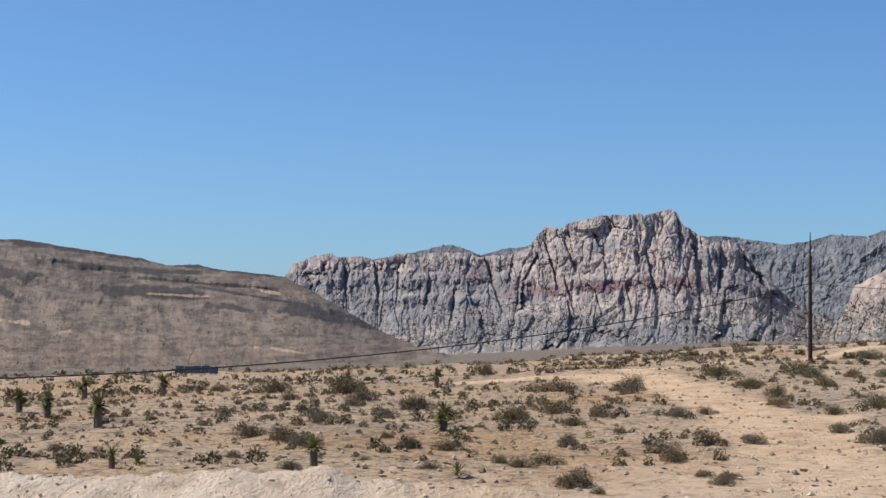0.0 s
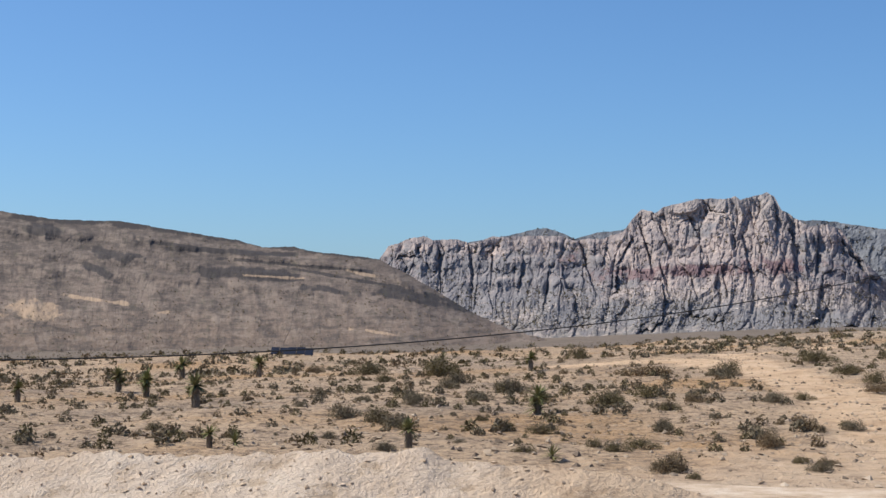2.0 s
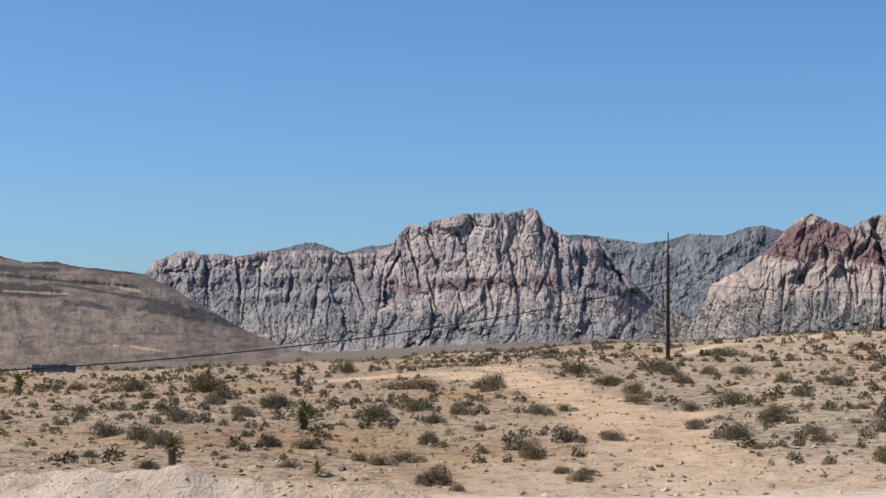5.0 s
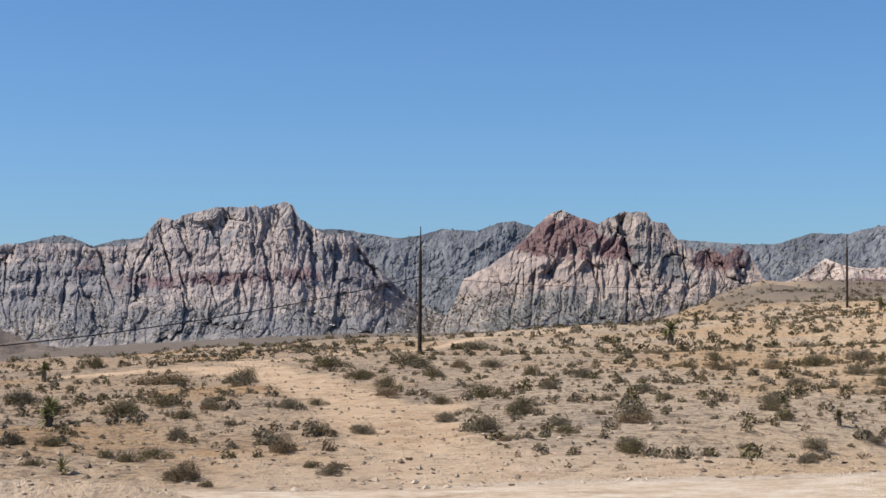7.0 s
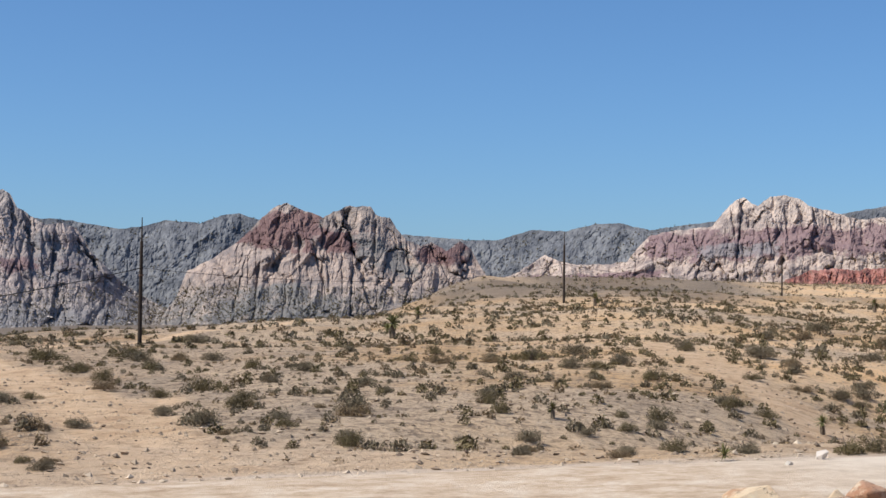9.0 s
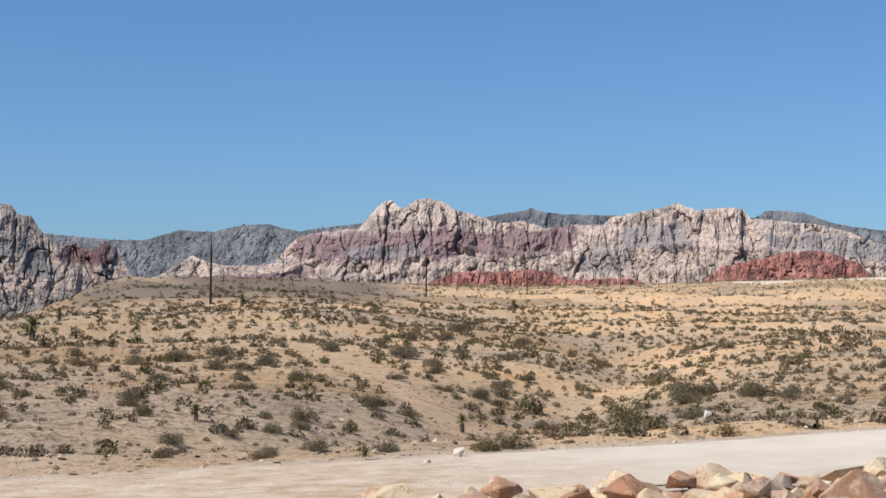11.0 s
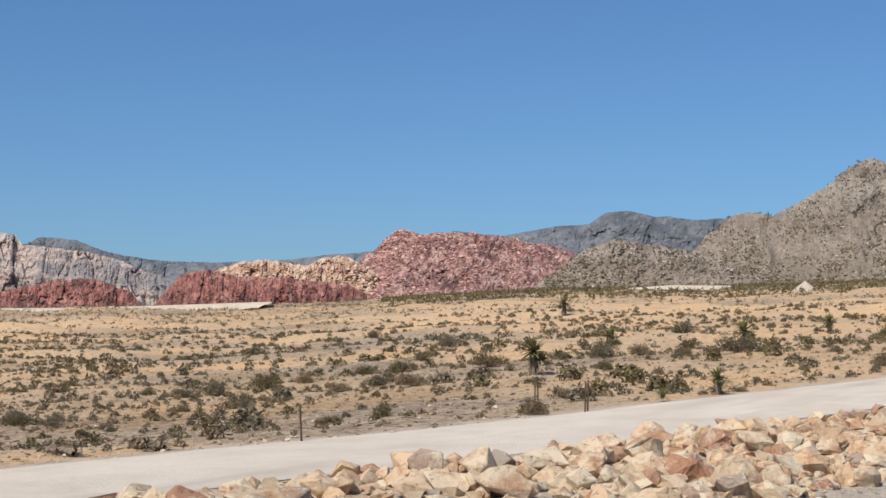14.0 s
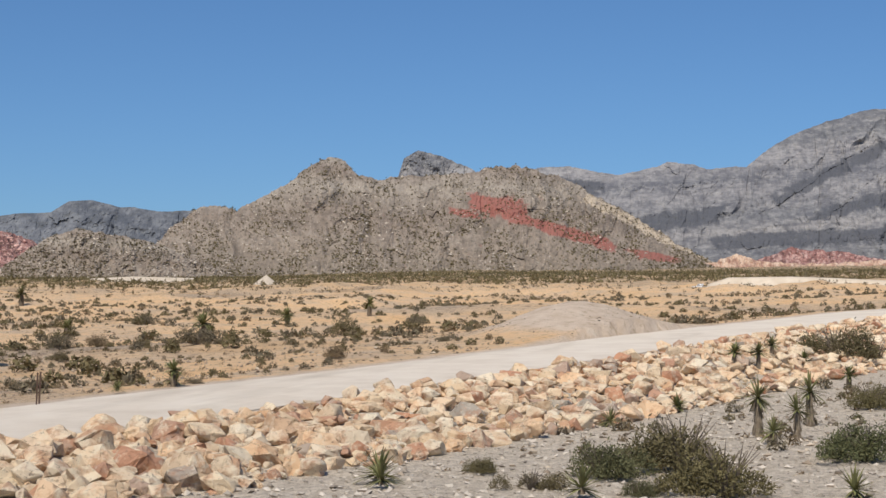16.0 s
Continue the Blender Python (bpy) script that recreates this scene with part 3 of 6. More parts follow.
RAINBOW_CLEFTS = ((18.94, 3.93, 19.43, 2.41, 0.70, 24), (19.47, 2.37, 20.03, 0.64, 0.61, 20), (20.05, 1.99, 20.77, 0.86, 0.31, 16), (17.53, 3.00, 17.61, 1.82, 0.20, 13),
    (18.07, 2.62, 18.42, 1.34, 0.22, 15), (21.22, 3.38, 21.32, 1.60, 0.31, 15), (16.12, 2.60, 16.14, 1.64, 0.17, 8), (16.68, 2.69, 16.71, 1.64, 0.15, 8),
    (18.51, 2.57, 18.57, 1.25, 0.17, 13), (19.01, 2.38, 19.05, 1.24, 0.17, 10), (15.73, 2.12, 15.46, 0.98, 0.20, 10), (17.35, 3.92, 17.51, 2.96, 0.17, 8),
    (22.06, 2.66, 22.64, 1.69, 0.31, 15), (23.22, 2.85, 24.15, 1.93, 0.53, 20), (21.48, 1.88, 21.13, 0.72, 0.22, 10),)
DOME_CLEFTS = ((32.23, 3.95, 32.39, 2.99, 0.20, 12), (34.06, 3.86, 34.16, 2.80, 0.18, 10), (34.54, 3.76, 34.66, 3.18, 0.18, 10), (35.51, 3.57, 35.70, 2.60, 0.18, 10),
    (40.83, 2.59, 41.02, 1.81, 0.28, 12), (42.28, 3.35, 42.47, 2.39, 0.41, 14), (41.41, 3.65, 41.47, 2.78, 0.23, 12), (44.11, 3.91, 44.39, 3.14, 0.23, 12),
    (39.96, 3.37, 40.15, 2.59, 0.20, 11), (33.48, 3.38, 33.62, 2.32, 0.20, 12), (44.78, 3.33, 45.15, 2.37, 0.32, 11),)
BANDED_CLEFTS = ((91.69, 6.85, 87.97, 4.46, 0.80, 8), (85.81, 6.09, 84.95, 4.95, 0.67, 8), (84.57, 6.10, 85.90, 5.14, 0.30, 6), (87.61, 6.08, 86.28, 4.75, 0.48, 6),
    (89.85, 6.98, 87.79, 5.50, 0.43, 5), (92.05, 6.00, 90.02, 4.15, 0.54, 6),)

build_ground()

MAROON = (0.20, 0.128, 0.132)
M_LIME = rock("grey_limestone_talus", [(0.0, (0.30, 0.238, 0.175)), (0.3, (0.33, 0.262, 0.20)), (0.5, (0.27, 0.21, 0.162)), (0.75, (0.39, 0.33, 0.265)), (0.9, (0.27, 0.21, 0.165)), (1.0, (0.33, 0.28, 0.23))],
              0.3, 0.027, 1.0, (0.14, 0.113, 0.088), (0.42, 0.355, 0.285), 0.5, (0.4, 0.3), 9, (0.36, 0.125, 0.095), (0.66, 0.53, 0.38), 6.0, source="Face")
M_HILL = rock("brown_hill_rock", [(0.0, (0.135, 0.10, 0.078)), (0.12, (0.185, 0.135, 0.102)), (0.35, (0.195, 0.148, 0.118)), (0.6, (0.165, 0.128, 0.105)), (0.85, (0.13, 0.104, 0.088)), (1.0, (0.105, 0.086, 0.075))],
              0.14, 0.014, 3.0, (0.08, 0.066, 0.058), (0.27, 0.215, 0.17), 0.35, (0.62, 0.45), 4, (0.045, 0.04, 0.04), (0.44, 0.315, 0.21), source="Face")
# the cool grey at the end is shade painted onto the cliffs
M_WILSON = rock("pale_sandstone", [(0.0, (0.20, 0.185, 0.17)), (0.15, (0.29, 0.26, 0.24)), (0.33, (0.38, 0.31, 0.285)), (0.45, (0.33, 0.27, 0.255)), (0.56, (0.42, 0.335, 0.30)), (0.68, (0.36, 0.295, 0.275)), (0.8, (0.42, 0.345, 0.31)), (1.0, (0.38, 0.33, 0.30))],
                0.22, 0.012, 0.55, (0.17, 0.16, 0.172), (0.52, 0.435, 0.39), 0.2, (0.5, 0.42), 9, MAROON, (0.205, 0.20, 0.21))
M_RAINBOW = rock("red_capped_sandstone", [(0.0, (0.19, 0.18, 0.165)), (0.2, (0.25, 0.22, 0.20)), (0.40, (0.38, 0.295, 0.25)), (0.62, (0.36, 0.285, 0.25)), (1.0, (0.32, 0.27, 0.24))],
                 0.25, 0.012, 0.75, (0.16, 0.145, 0.15), (0.54, 0.43, 0.365), 0.2, (0.5, 0.42), 9, (0.165, 0.092, 0.092), (0.165, 0.165, 0.165))
# the blue of distance haze is mixed into these base colours
M_BACK = rock("dark_hazed_wooded_ridge", [(0.0, (0.20, 0.205, 0.215)), (0.5, (0.19, 0.195, 0.21)), (1.0, (0.135, 0.142, 0.158))],
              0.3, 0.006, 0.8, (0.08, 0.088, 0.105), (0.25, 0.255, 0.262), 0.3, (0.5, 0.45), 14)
M_DOME = rock("white_sandstone", [(0.0, (0.30, 0.245, 0.205)), (0.2, (0.45, 0.35, 0.295)), (0.6, (0.52, 0.41, 0.35)), (0.9, (0.55, 0.45, 0.385)), (1.0, (0.68, 0.56, 0.45))],
              0.16, 0.012, 0.7, (0.20, 0.17, 0.17), (0.62, 0.51, 0.43), 0.2, (0.55, 0.45), 9, (0.21, 0.135, 0.145), (0.25, 0.235, 0.24))
M_RED = rock("red_sandstone", [(0.0, (0.27, 0.125, 0.095)), (0.5, (0.35, 0.135, 0.105)), (1.0, (0.37, 0.155, 0.125))],
             0.4, 0.03, 0.8, (0.12, 0.06, 0.055), (0.58, 0.31, 0.25), 0.6, (0.75, 0.55), 9, source="Face")
M_CREAM = rock("cream_sandstone", [(0.0, (0.44, 0.22, 0.16)), (0.4, (0.58, 0.38, 0.27)), (1.0, (0.68, 0.48, 0.335))],
               0.3, 0.03, 0.8, (0.28, 0.15, 0.11), (0.76, 0.60, 0.46), 0.3, (0.65, 0.5), 8, source="Face")
M_TALUS = rock("red_boulder_slope", [(0.0, (0.36, 0.215, 0.18)), (0.5, (0.39, 0.20, 0.17)), (1.0, (0.33, 0.145, 0.12))],
               0.4, 0.035, 1.0, (0.13, 0.07, 0.065), (0.64, 0.44, 0.38), 0.4, (0.75, 0.65), 9, source="Face")
M_MADRE = rock("banded_limestone", [(0.0, (0.19, 0.18, 0.17)), (0.18, (0.18, 0.178, 0.182)), (0.30, (0.30, 0.28, 0.265)), (0.38, (0.18, 0.178, 0.182)),
                                   (0.52, (0.28, 0.265, 0.26)), (0.60, (0.17, 0.168, 0.178)), (0.74, (0.33, 0.31, 0.30)), (0.82, (0.18, 0.178, 0.182)), (1.0, (0.17, 0.168, 0.175))],
               0.09, 0.014, 2.6, (0.10, 0.10, 0.115), (0.42, 0.395, 0.37), 0.25, (0.4, 0.32), 10, (0.095, 0.097, 0.108), source="Face")

MESA = massif("brown_mesa", "long brown desert hill with dark ledges and gullied slopes", LEFT_HILL_SKYLINE, -1.05, 1700, 2350, M_HILL, 15, 0.9, 0.5, 0.03, rows=150, seed=2, power=1.15, comb=0.06, broken=0.07, fine=0.3,
       ledges=((0.62, 0.03, 13), (0.9, 0.03, 20), (0.74, 0.025, 10)),
       # dark ledge rock, with ledge-face shade and the nose's shadow painted in
       stain_shade=((-17.7, -14.7, 3.54, 3.42, 0.147), (-14.7, -11.3, 3.4, 3.03, 0.132), (-11.3, -5.7, 2.97, 2.31, 0.132), (-15.1, -13.6, 2.41, 2.07, 0.207), (-11.7, -8.1, 1.79, 1.59, 0.192), (-8.1, -6.0, 1.3, 1.0, 0.103), (-5.5, -2.0, 1.17, 0.56, 0.192), (-15.4, -14.2, 2.0, 1.41, 0.132), (-17.3, -15.8, 3.17, 2.92, 0.177), (-12.7, -8.0, 2.52, 2.33, 0.074), (-10.8, -5.2, 2.2, 1.75, 0.05), (-13.4, -9.5, 2.75, 2.3, 0.06), (-8.5, -4.6, 1.9, 1.25, 0.05)),
       vein_shade=((-17.9, -16.2, 0.41, 0.31, 0.306), (-16.2, -13.5, 0.96, 0.57, 0.066), (-12.9, -12.4, 0.4, 0.33, 0.066), (-6.3, -4.8, -0.14, -0.37, 0.055), (-10.4, -8.0, 1.65, 1.54, 0.044), (-6.8, -5.4, 1.89, 1.6, 0.055)), crag=0.0)
RIDGE = massif("dark_ridge", "distant dark wooded mountain ridge with haze in its colour", BACK_SKYLINE, 0.2, 4000, 4350, M_BACK, 34, 0.9, 0.8, 0.03, 0.045, 80, 4, comb=0.08, broken=0.2)
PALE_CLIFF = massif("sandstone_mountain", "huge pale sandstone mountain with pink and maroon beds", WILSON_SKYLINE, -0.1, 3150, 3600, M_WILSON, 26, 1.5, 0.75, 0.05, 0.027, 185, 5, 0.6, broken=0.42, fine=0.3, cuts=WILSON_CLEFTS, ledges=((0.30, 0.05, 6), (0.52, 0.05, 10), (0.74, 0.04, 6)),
       stain_shade=((1.5, 4.3, 1.7, 1.76, 0.214), (4.3, 6.6, 1.87, 1.9, 0.175), (6.6, 7.4, 1.95, 2.05, 0.273), (7.4, 9.1, 2.0, 2.05, 0.234), (9.1, 11.1, 2.05, 1.7, 0.292), (0.5, 1.4, 2.04, 2.24, 0.253)),
       # grey boxes paint the shade of the left and right faces
       vein_shade=((-5.6, 2.4, 1.4, 1.5, 1.1), (8.6, 12.8, 2.5, 1.3, 0.75), (0.5, 12.5, 0.42, 0.2, 0.45), (2.1, 3.3, 1.45, 1.5, 0.3), (5.0, 6.2, 3.3, 3.3, 0.25)), comb=0.05)
RED_CLIFF = massif("red_capped_mountain", "sandstone mountain with a dark red cap and pale cliffs", RAINBOW_SKYLINE, 0.1, 2950, 3350, M_RAINBOW, 26, 1.6, 0.8, 0.05, 0.027, 185, 6, 0.6, broken=0.42, fine=0.3, cuts=RAINBOW_CLEFTS, ledges=((0.32, 0.05, 6), (0.62, 0.05, 9)),
       stain_shade=((14.9, 16.4, 2.75, 3.2, 0.22), (16.0, 18.4, 3.25, 3.3, 0.62), (18.2, 19.7, 2.95, 2.75, 0.4), (21.6, 23.4, 2.5, 2.4, 0.33)),
       vein_shade=((14.6, 19.4, 0.5, 0.6, 0.4), (15.5, 18.3, 1.06, 1.13, 0.3), (19.3, 21.6, 2.9, 2.0, 0.6)), comb=0.05)
WHITE_CLIFF = massif("white_domed_range", "white sandstone range with a pale dome and maroon band", DOME_SKYLINE, 1.0, 3000, 3270, M_DOME, 20, 1.8, 0.9, 0.05, 0.028, 140, 7, 0.75, broken=0.5, fine=0.35, comb=0.1, cuts=DOME_CLEFTS, ledges=((0.30, 0.05, 10), (0.60, 0.05, 14)),
       stain_shade=((29.4, 39.2, 2.7, 2.95, 0.46), (25, 30, 1.55, 1.7, 0.16)), vein_shade=((39.0, 41.0, 2.3, 2.3, 0.5), (46.0, 51.0, 2.9, 2.2, 0.5), (40.5, 43.2, 3.1, 3.0, 0.4), (31, 34, 2.5, 2.6, 0.25), (45, 49, 3.0, 2.4, 0.2)))
massif("dark_mountain", "distant dark mountain with blue-grey haze in its colour", BACK2_SKYLINE, 1.6, 3800, 4200, M_BACK, 34, 0.9, 1.2, 0.02, 0.045, 80, 8, comb=0.1, broken=0.3)
massif("red_hill", "low hill of rough red sandstone", RED1_SKYLINE, 1.2, 1500, 1620, M_RED, 9, 4.5, 0.8, 0.10, 0.024, 75, 9, comb=0.05, broken=0.55, blocky=7)
massif("red_hill", "low hill of rough red sandstone", RED2_SKYLINE, 1.3, 1500, 1640, M_RED, 9, 4.0, 0.8, 0.09, 0.024, 85, 10, comb=0.05, broken=0.55, blocky=7)
massif("red_hill", "dark red sandstone hill below cream cliffs", RED3_SKYLINE, 1.5, 1520, 1680, M_RED, 9, 4.0, 0.8, 0.09, 0.024, 85, 11, comb=0.05, broken=0.55, blocky=7)
CREAM_SLOPE = massif("cream_hill", "cream-coloured knobbly sandstone hill", CREAM_SKYLINE, 1.6, 1760, 1880, M_CREAM, 10, 3.5, 0.7, 0.08, 0.024, 85, 12, comb=0.05, broken=0.55, blocky=9)
RED_SLOPE = massif("red_boulder_hill", "tall hill covered in pinkish red boulders", REDTALUS_SKYLINE, 1.7, 1650, 2050, M_TALUS, 14, 2.0, 0.8, 0.08, 0.026, 130, 13, comb=0.1, blocky=18)
FOOT_SLOPE = massif("grey_foothill", "stony grey-tan foothill dotted with scrub", FOOT_SKYLINE + [(69.8, 2.6), (70.8, 2.1)], 2.0, 1450, 1620, M_LIME, 7, 3.5, 0.8, 0.07, 0.028, 80, 14, comb=0.1, blocky=11)
massif("rock_tooth", "dark grey rock peak behind a ridge", TURTLE_SKYLINE, 4.0, 2650, 2760, M_MADRE, 12, 2.5, 0.7, 0.05, 0.03, 70, 15, comb=0.1, crag=0.0, broken=0.4)
LIME_SLOPE = massif("limestone_mountain", "grey-tan rocky desert mountain with a red streak", [(65.0, 2.2), (66.4, 2.65)] + LIMESTONE_SKYLINE, 2.4, 1800, 2500, M_LIME, 38, 0.9, 0.8, 0.10, 0.028, 190, 16, 1.1, comb=0.03, blocky=7, broken=0.2, fine=0.4,
       stain_shade=((78.2, 80.2, 5.05, 4.55, 0.34), (79.4, 83.4, 4.6, 3.4, 0.2), (83.6, 85.2, 3.35, 3.0, 0.12), (77.6, 78.6, 4.7, 4.5, 0.12)), vein_shade=((82.2, 84.6, 5.15, 4.0, 0.2), (84.0, 86.8, 4.1, 2.95, 0.17)))
massif("banded_mountain", "great grey limestone mountain with pale bands", MADRE_SKYLINE + [(96.0, 8.3), (104.0, 7.6)], 2.6, 2950, 3900, M_MADRE, 40, 0.9, 0.7, 0.04, 0.034, 180, 17, 1.1, comb=0.12, broken=0.3, dip=0.07, cuts=BANDED_CLEFTS, ledges=((0.86, 0.03, 12), (0.6, 0.03, 12), (0.4, 0.03, 10)),
       stain_shade=((88.6, 92.5, 5.1, 6.9, 0.22), (84.0, 87.0, 4.2, 4.6, 0.3), (86.5, 93.0, 3.6, 3.9, 0.25), (80.5, 83.0, 5.6, 5.5, 0.25), (90.0, 93.0, 4.6, 5.2, 0.2)))
massif("red_hill", "low maroon and cream sandstone knoll below limestone cliffs", [(87.6, 2.9), (88.3, 3.15), (89.1, 3.42), (90.0, 3.34), (90.9, 3.3), (91.7, 3.05), (93.5, 2.85)], 2.65, 2450, 2560, M_TALUS, 9, 3.5, 0.8, 0.07, 0.03, 50, 18, comb=0.1, blocky=9)
massif("cream_hill", "low cream sandstone knolls below limestone cliffs", [(84.6, 2.7), (85.6, 2.9), (86.6, 2.98), (87.3, 3.26), (88.0, 2.98), (89.5, 2.88), (91.2, 2.95), (92.6, 3.05), (93.6, 2.8)], 2.6, 2300, 2380, M_CREAM, 8, 3.5, 0.7, 0.08, 0.03, 40, 19, comb=0.1, blocky=8)

# shrubs that stand out: x, y, width
SHRUBS_A = [(-11.6, 50.8, 0.62), (-8.5, 60.6, 0.72), (-8.3, 89.4, 1.21), (-6.2, 54.4, 1.11), (-5.6, 103.7, 1.58), (-5.5, 44.5, 0.6), (-4.5, 59.9, 0.81), (-4.4, 50.5, 0.6), (-4.4, 83.6, 1.13),
            (-2.3, 64.9, 1.1), (-1.4, 80.5, 1.09), (1.3, 39.7, 0.54), (1.8, 39.2, 0.66), (2.5, 35.0, 0.83), (2.7, 30.1, 0.31), (2.7, 34.9, 0.94), (2.8, 63.8, 1.08), (3.7, 51.0, 0.78),
            (4.5, 59.1, 0.8), (5.6, 41.4, 0.99), (5.7, 94.9, 3.53), (5.8, 35.4, 0.54), (6.1, 47.0, 0.88), (6.6, 69.5, 0.94), (7.6, 48.5, 0.99), (9.1, 50.3, 0.69), (9.1, 65.5, 0.78),
            (10.0, 64.2, 0.77), (10.3, 91.2, 1.55), (12.7, 49.1, 1.03)]
SHRUBS_B = [(12.9, 55.0, 0.67), (13.3, 67.1, 1.15), (14.3, 45.9, 0.81), (14.4, 41.1, 0.74), (15.4, 78.0, 1.21), (15.6, 56.2, 0.59), (15.9, 55.3, 0.68), (16.3, 88.0, 1.06), (16.9, 103.5, 1.42),
            (17.2, 31.7, 0.49), (17.2, 35.9, 0.54), (17.7, 50.1, 1.08), (18.5, 43.3, 0.48), (19.1, 32.7, 0.64), (19.4, 85.9, 1.49), (20.1, 30.1, 0.73), (20.3, 31.7, 0.63), (20.9, 43.8, 0.82),
            (20.9, 194.3, 1.98), (21.0, 29.2, 0.97), (21.2, 97.5, 2.02), (21.7, 103.6, 2.32), (22.1, 48.6, 0.81), (22.4, 29.9, 0.76), (23.6, 46.0, 0.61), (24.5, 30.6, 0.4), (24.6, 55.1, 1.02),
            (25.8, 80.3, 1.0), (26.4, 178.1, 2.13), (26.5, 48.7, 0.66)]
SHRUBS_C = [(28.2, 49.3, 1.05), (31.7, 1.8, 1.5), (31.9, 3.4, 0.59), (31.9, 68.5, 1.15), (32.7, 5.6, 0.67), (34.2, 97.4, 1.22), (35.2, 4.5, 1.32), (35.4, 7.1, 0.55), (35.6, 67.9, 0.91),
            (35.8, 57.6, 1.03), (36.1, 25.6, 0.45), (36.3, 147.1, 1.79), (36.4, 55.2, 1.12), (36.9, 3.0, 1.75), (37.9, 74.8, 1.13), (37.9, 84.4, 1.09), (38.1, 92.9, 1.19), (39.4, 25.0, 0.63),
            (40.2, -0.9, 1.56), (41.4, 86.7, 1.46), (41.6, 24.6, 0.49), (41.8, 45.1, 1.04), (44.7, 56.8, 1.46), (44.8, 52.1, 1.62), (46.2, 24.4, 1.5), (46.7, 42.4, 0.53), (48.1, 33.3, 0.99),
            (49.1, 71.3, 1.17), (49.7, 32.4, 0.9), (52.2, 52.3, 1.5)]
SHRUBS_D = [(53.4, 72.0, 1.36), (53.5, 57.3, 1.85), (54.5, 52.1, 0.89), (54.9, 59.8, 1.92), (56.8, 21.8, 0.72), (56.8, 83.7, 1.19), (59.0, 49.2, 1.04), (59.2, 29.7, 1.01), (59.9, 78.5, 1.17),
            (60.8, -1.6, 1.38), (62.1, 19.3, 0.88), (63.9, 49.4, 1.5), (64.9, 28.4, 1.08), (69.5, 16.9, 0.72), (72.7, 62.6, 1.3), (73.6, 60.9, 1.61), (74.4, 46.2, 2.07), (75.1, 22.0, 1.59),
            (76.8, 116.5, 1.88), (76.9, 61.2, 1.66), (77.3, 52.9, 1.58), (79.1, 51.6, 1.75), (82.9, 62.1, 2.1), (85.7, 41.0, 1.28), (85.7, 61.4, 1.6), (91.7, -0.7, 2.63), (91.8, 57.9, 1.83),
            (93.0, 20.9, 0.96), (93.4, 61.8, 1.89), (95.1, 53.5, 2.76)]
SHRUBS_E = [(95.9, -2.9, 1.94), (99.1, 47.2, 2.22), (99.2, 38.0, 2.87), (100.4, 42.3, 1.47), (101.4, 45.7, 1.88), (109.8, 67.7, 1.52), (118.0, 33.9, 2.49), (139.7, 82.9, 2.74), (143.6, 60.0, 2.63),
            (148.6, 36.1, 2.32)]
SHRUBS_F = [(-10.2, 99.3, 2.02), (-6.6, 64.1, 0.74), (-5.0, 53.0, 1.15), (-4.1, 49.5, 1.01), (-15.1, 115.3, 1.73), (-5.7, 96.6, 2.29), (-4.1, 85.6, 1.45), (-4.5, 63.8, 0.97), (-1.1, 73.7, 1.37),
            (-1.7, 52.2, 0.49), (-1.0, 48.6, 0.82), (0.3, 64.3, 0.91), (2.4, 60.8, 1.4), (4.2, 64.9, 1.1), (4.5, 57.9, 0.82), (6.0, 62.8, 1.32), (5.5, 53.4, 0.51), (3.6, 49.3, 0.92),
            (2.5, 41.6, 0.77), (0.1, 47.5, 0.96), (-0.3, 38.6, 0.59), (3.0, 33.2, 0.45), (-1.9, 41.0, 0.39), (-3.5, 38.7, 0.66), (9.6, 89.0, 1.51), (2.9, 118.1, 1.79), (12.2, 47.5, 1.03),
            (12.4, 53.1, 0.7), (8.6, 62.1, 0.85), (8.9, 48.9, 0.71)]
SHRUBS_G = [(6.2, 36.9, 0.53), (5.6, 36.9, 0.4), (15.5, 86.2, 1.36), (16.4, 100.3, 1.99), (33.2, 131.5, 2.29), (16.8, 65.2, 1.36), (16.2, 57.2, 1.04), (14.5, 62.7, 0.91), (23.3, 80.7, 1.08),
            (24.9, 77.4, 1.15), (19.6, 65.5, 1.02), (17.1, 48.5, 1.08), (13.8, 39.1, 0.84), (11.6, 42.6, 0.48), (15.2, 54.8, 0.96), (14.6, 47.9, 0.71), (19.8, 58.8, 0.67), (17.2, 51.8, 0.59),
            (23.0, 63.9, 1.15), (21.6, 57.8, 0.75), (23.8, 98.1, 1.36), (25.4, 96.5, 1.28), (33.8, 81.8, 1.26), (36.0, 80.3, 1.13), (23.1, 51.5, 0.88), (39.0, 81.6, 1.59), (45.4, 89.6, 2.37),
            (39.4, 75.2, 1.09), (41.5, 76.1, 1.29), (32.6, 61.5, 0.99)]
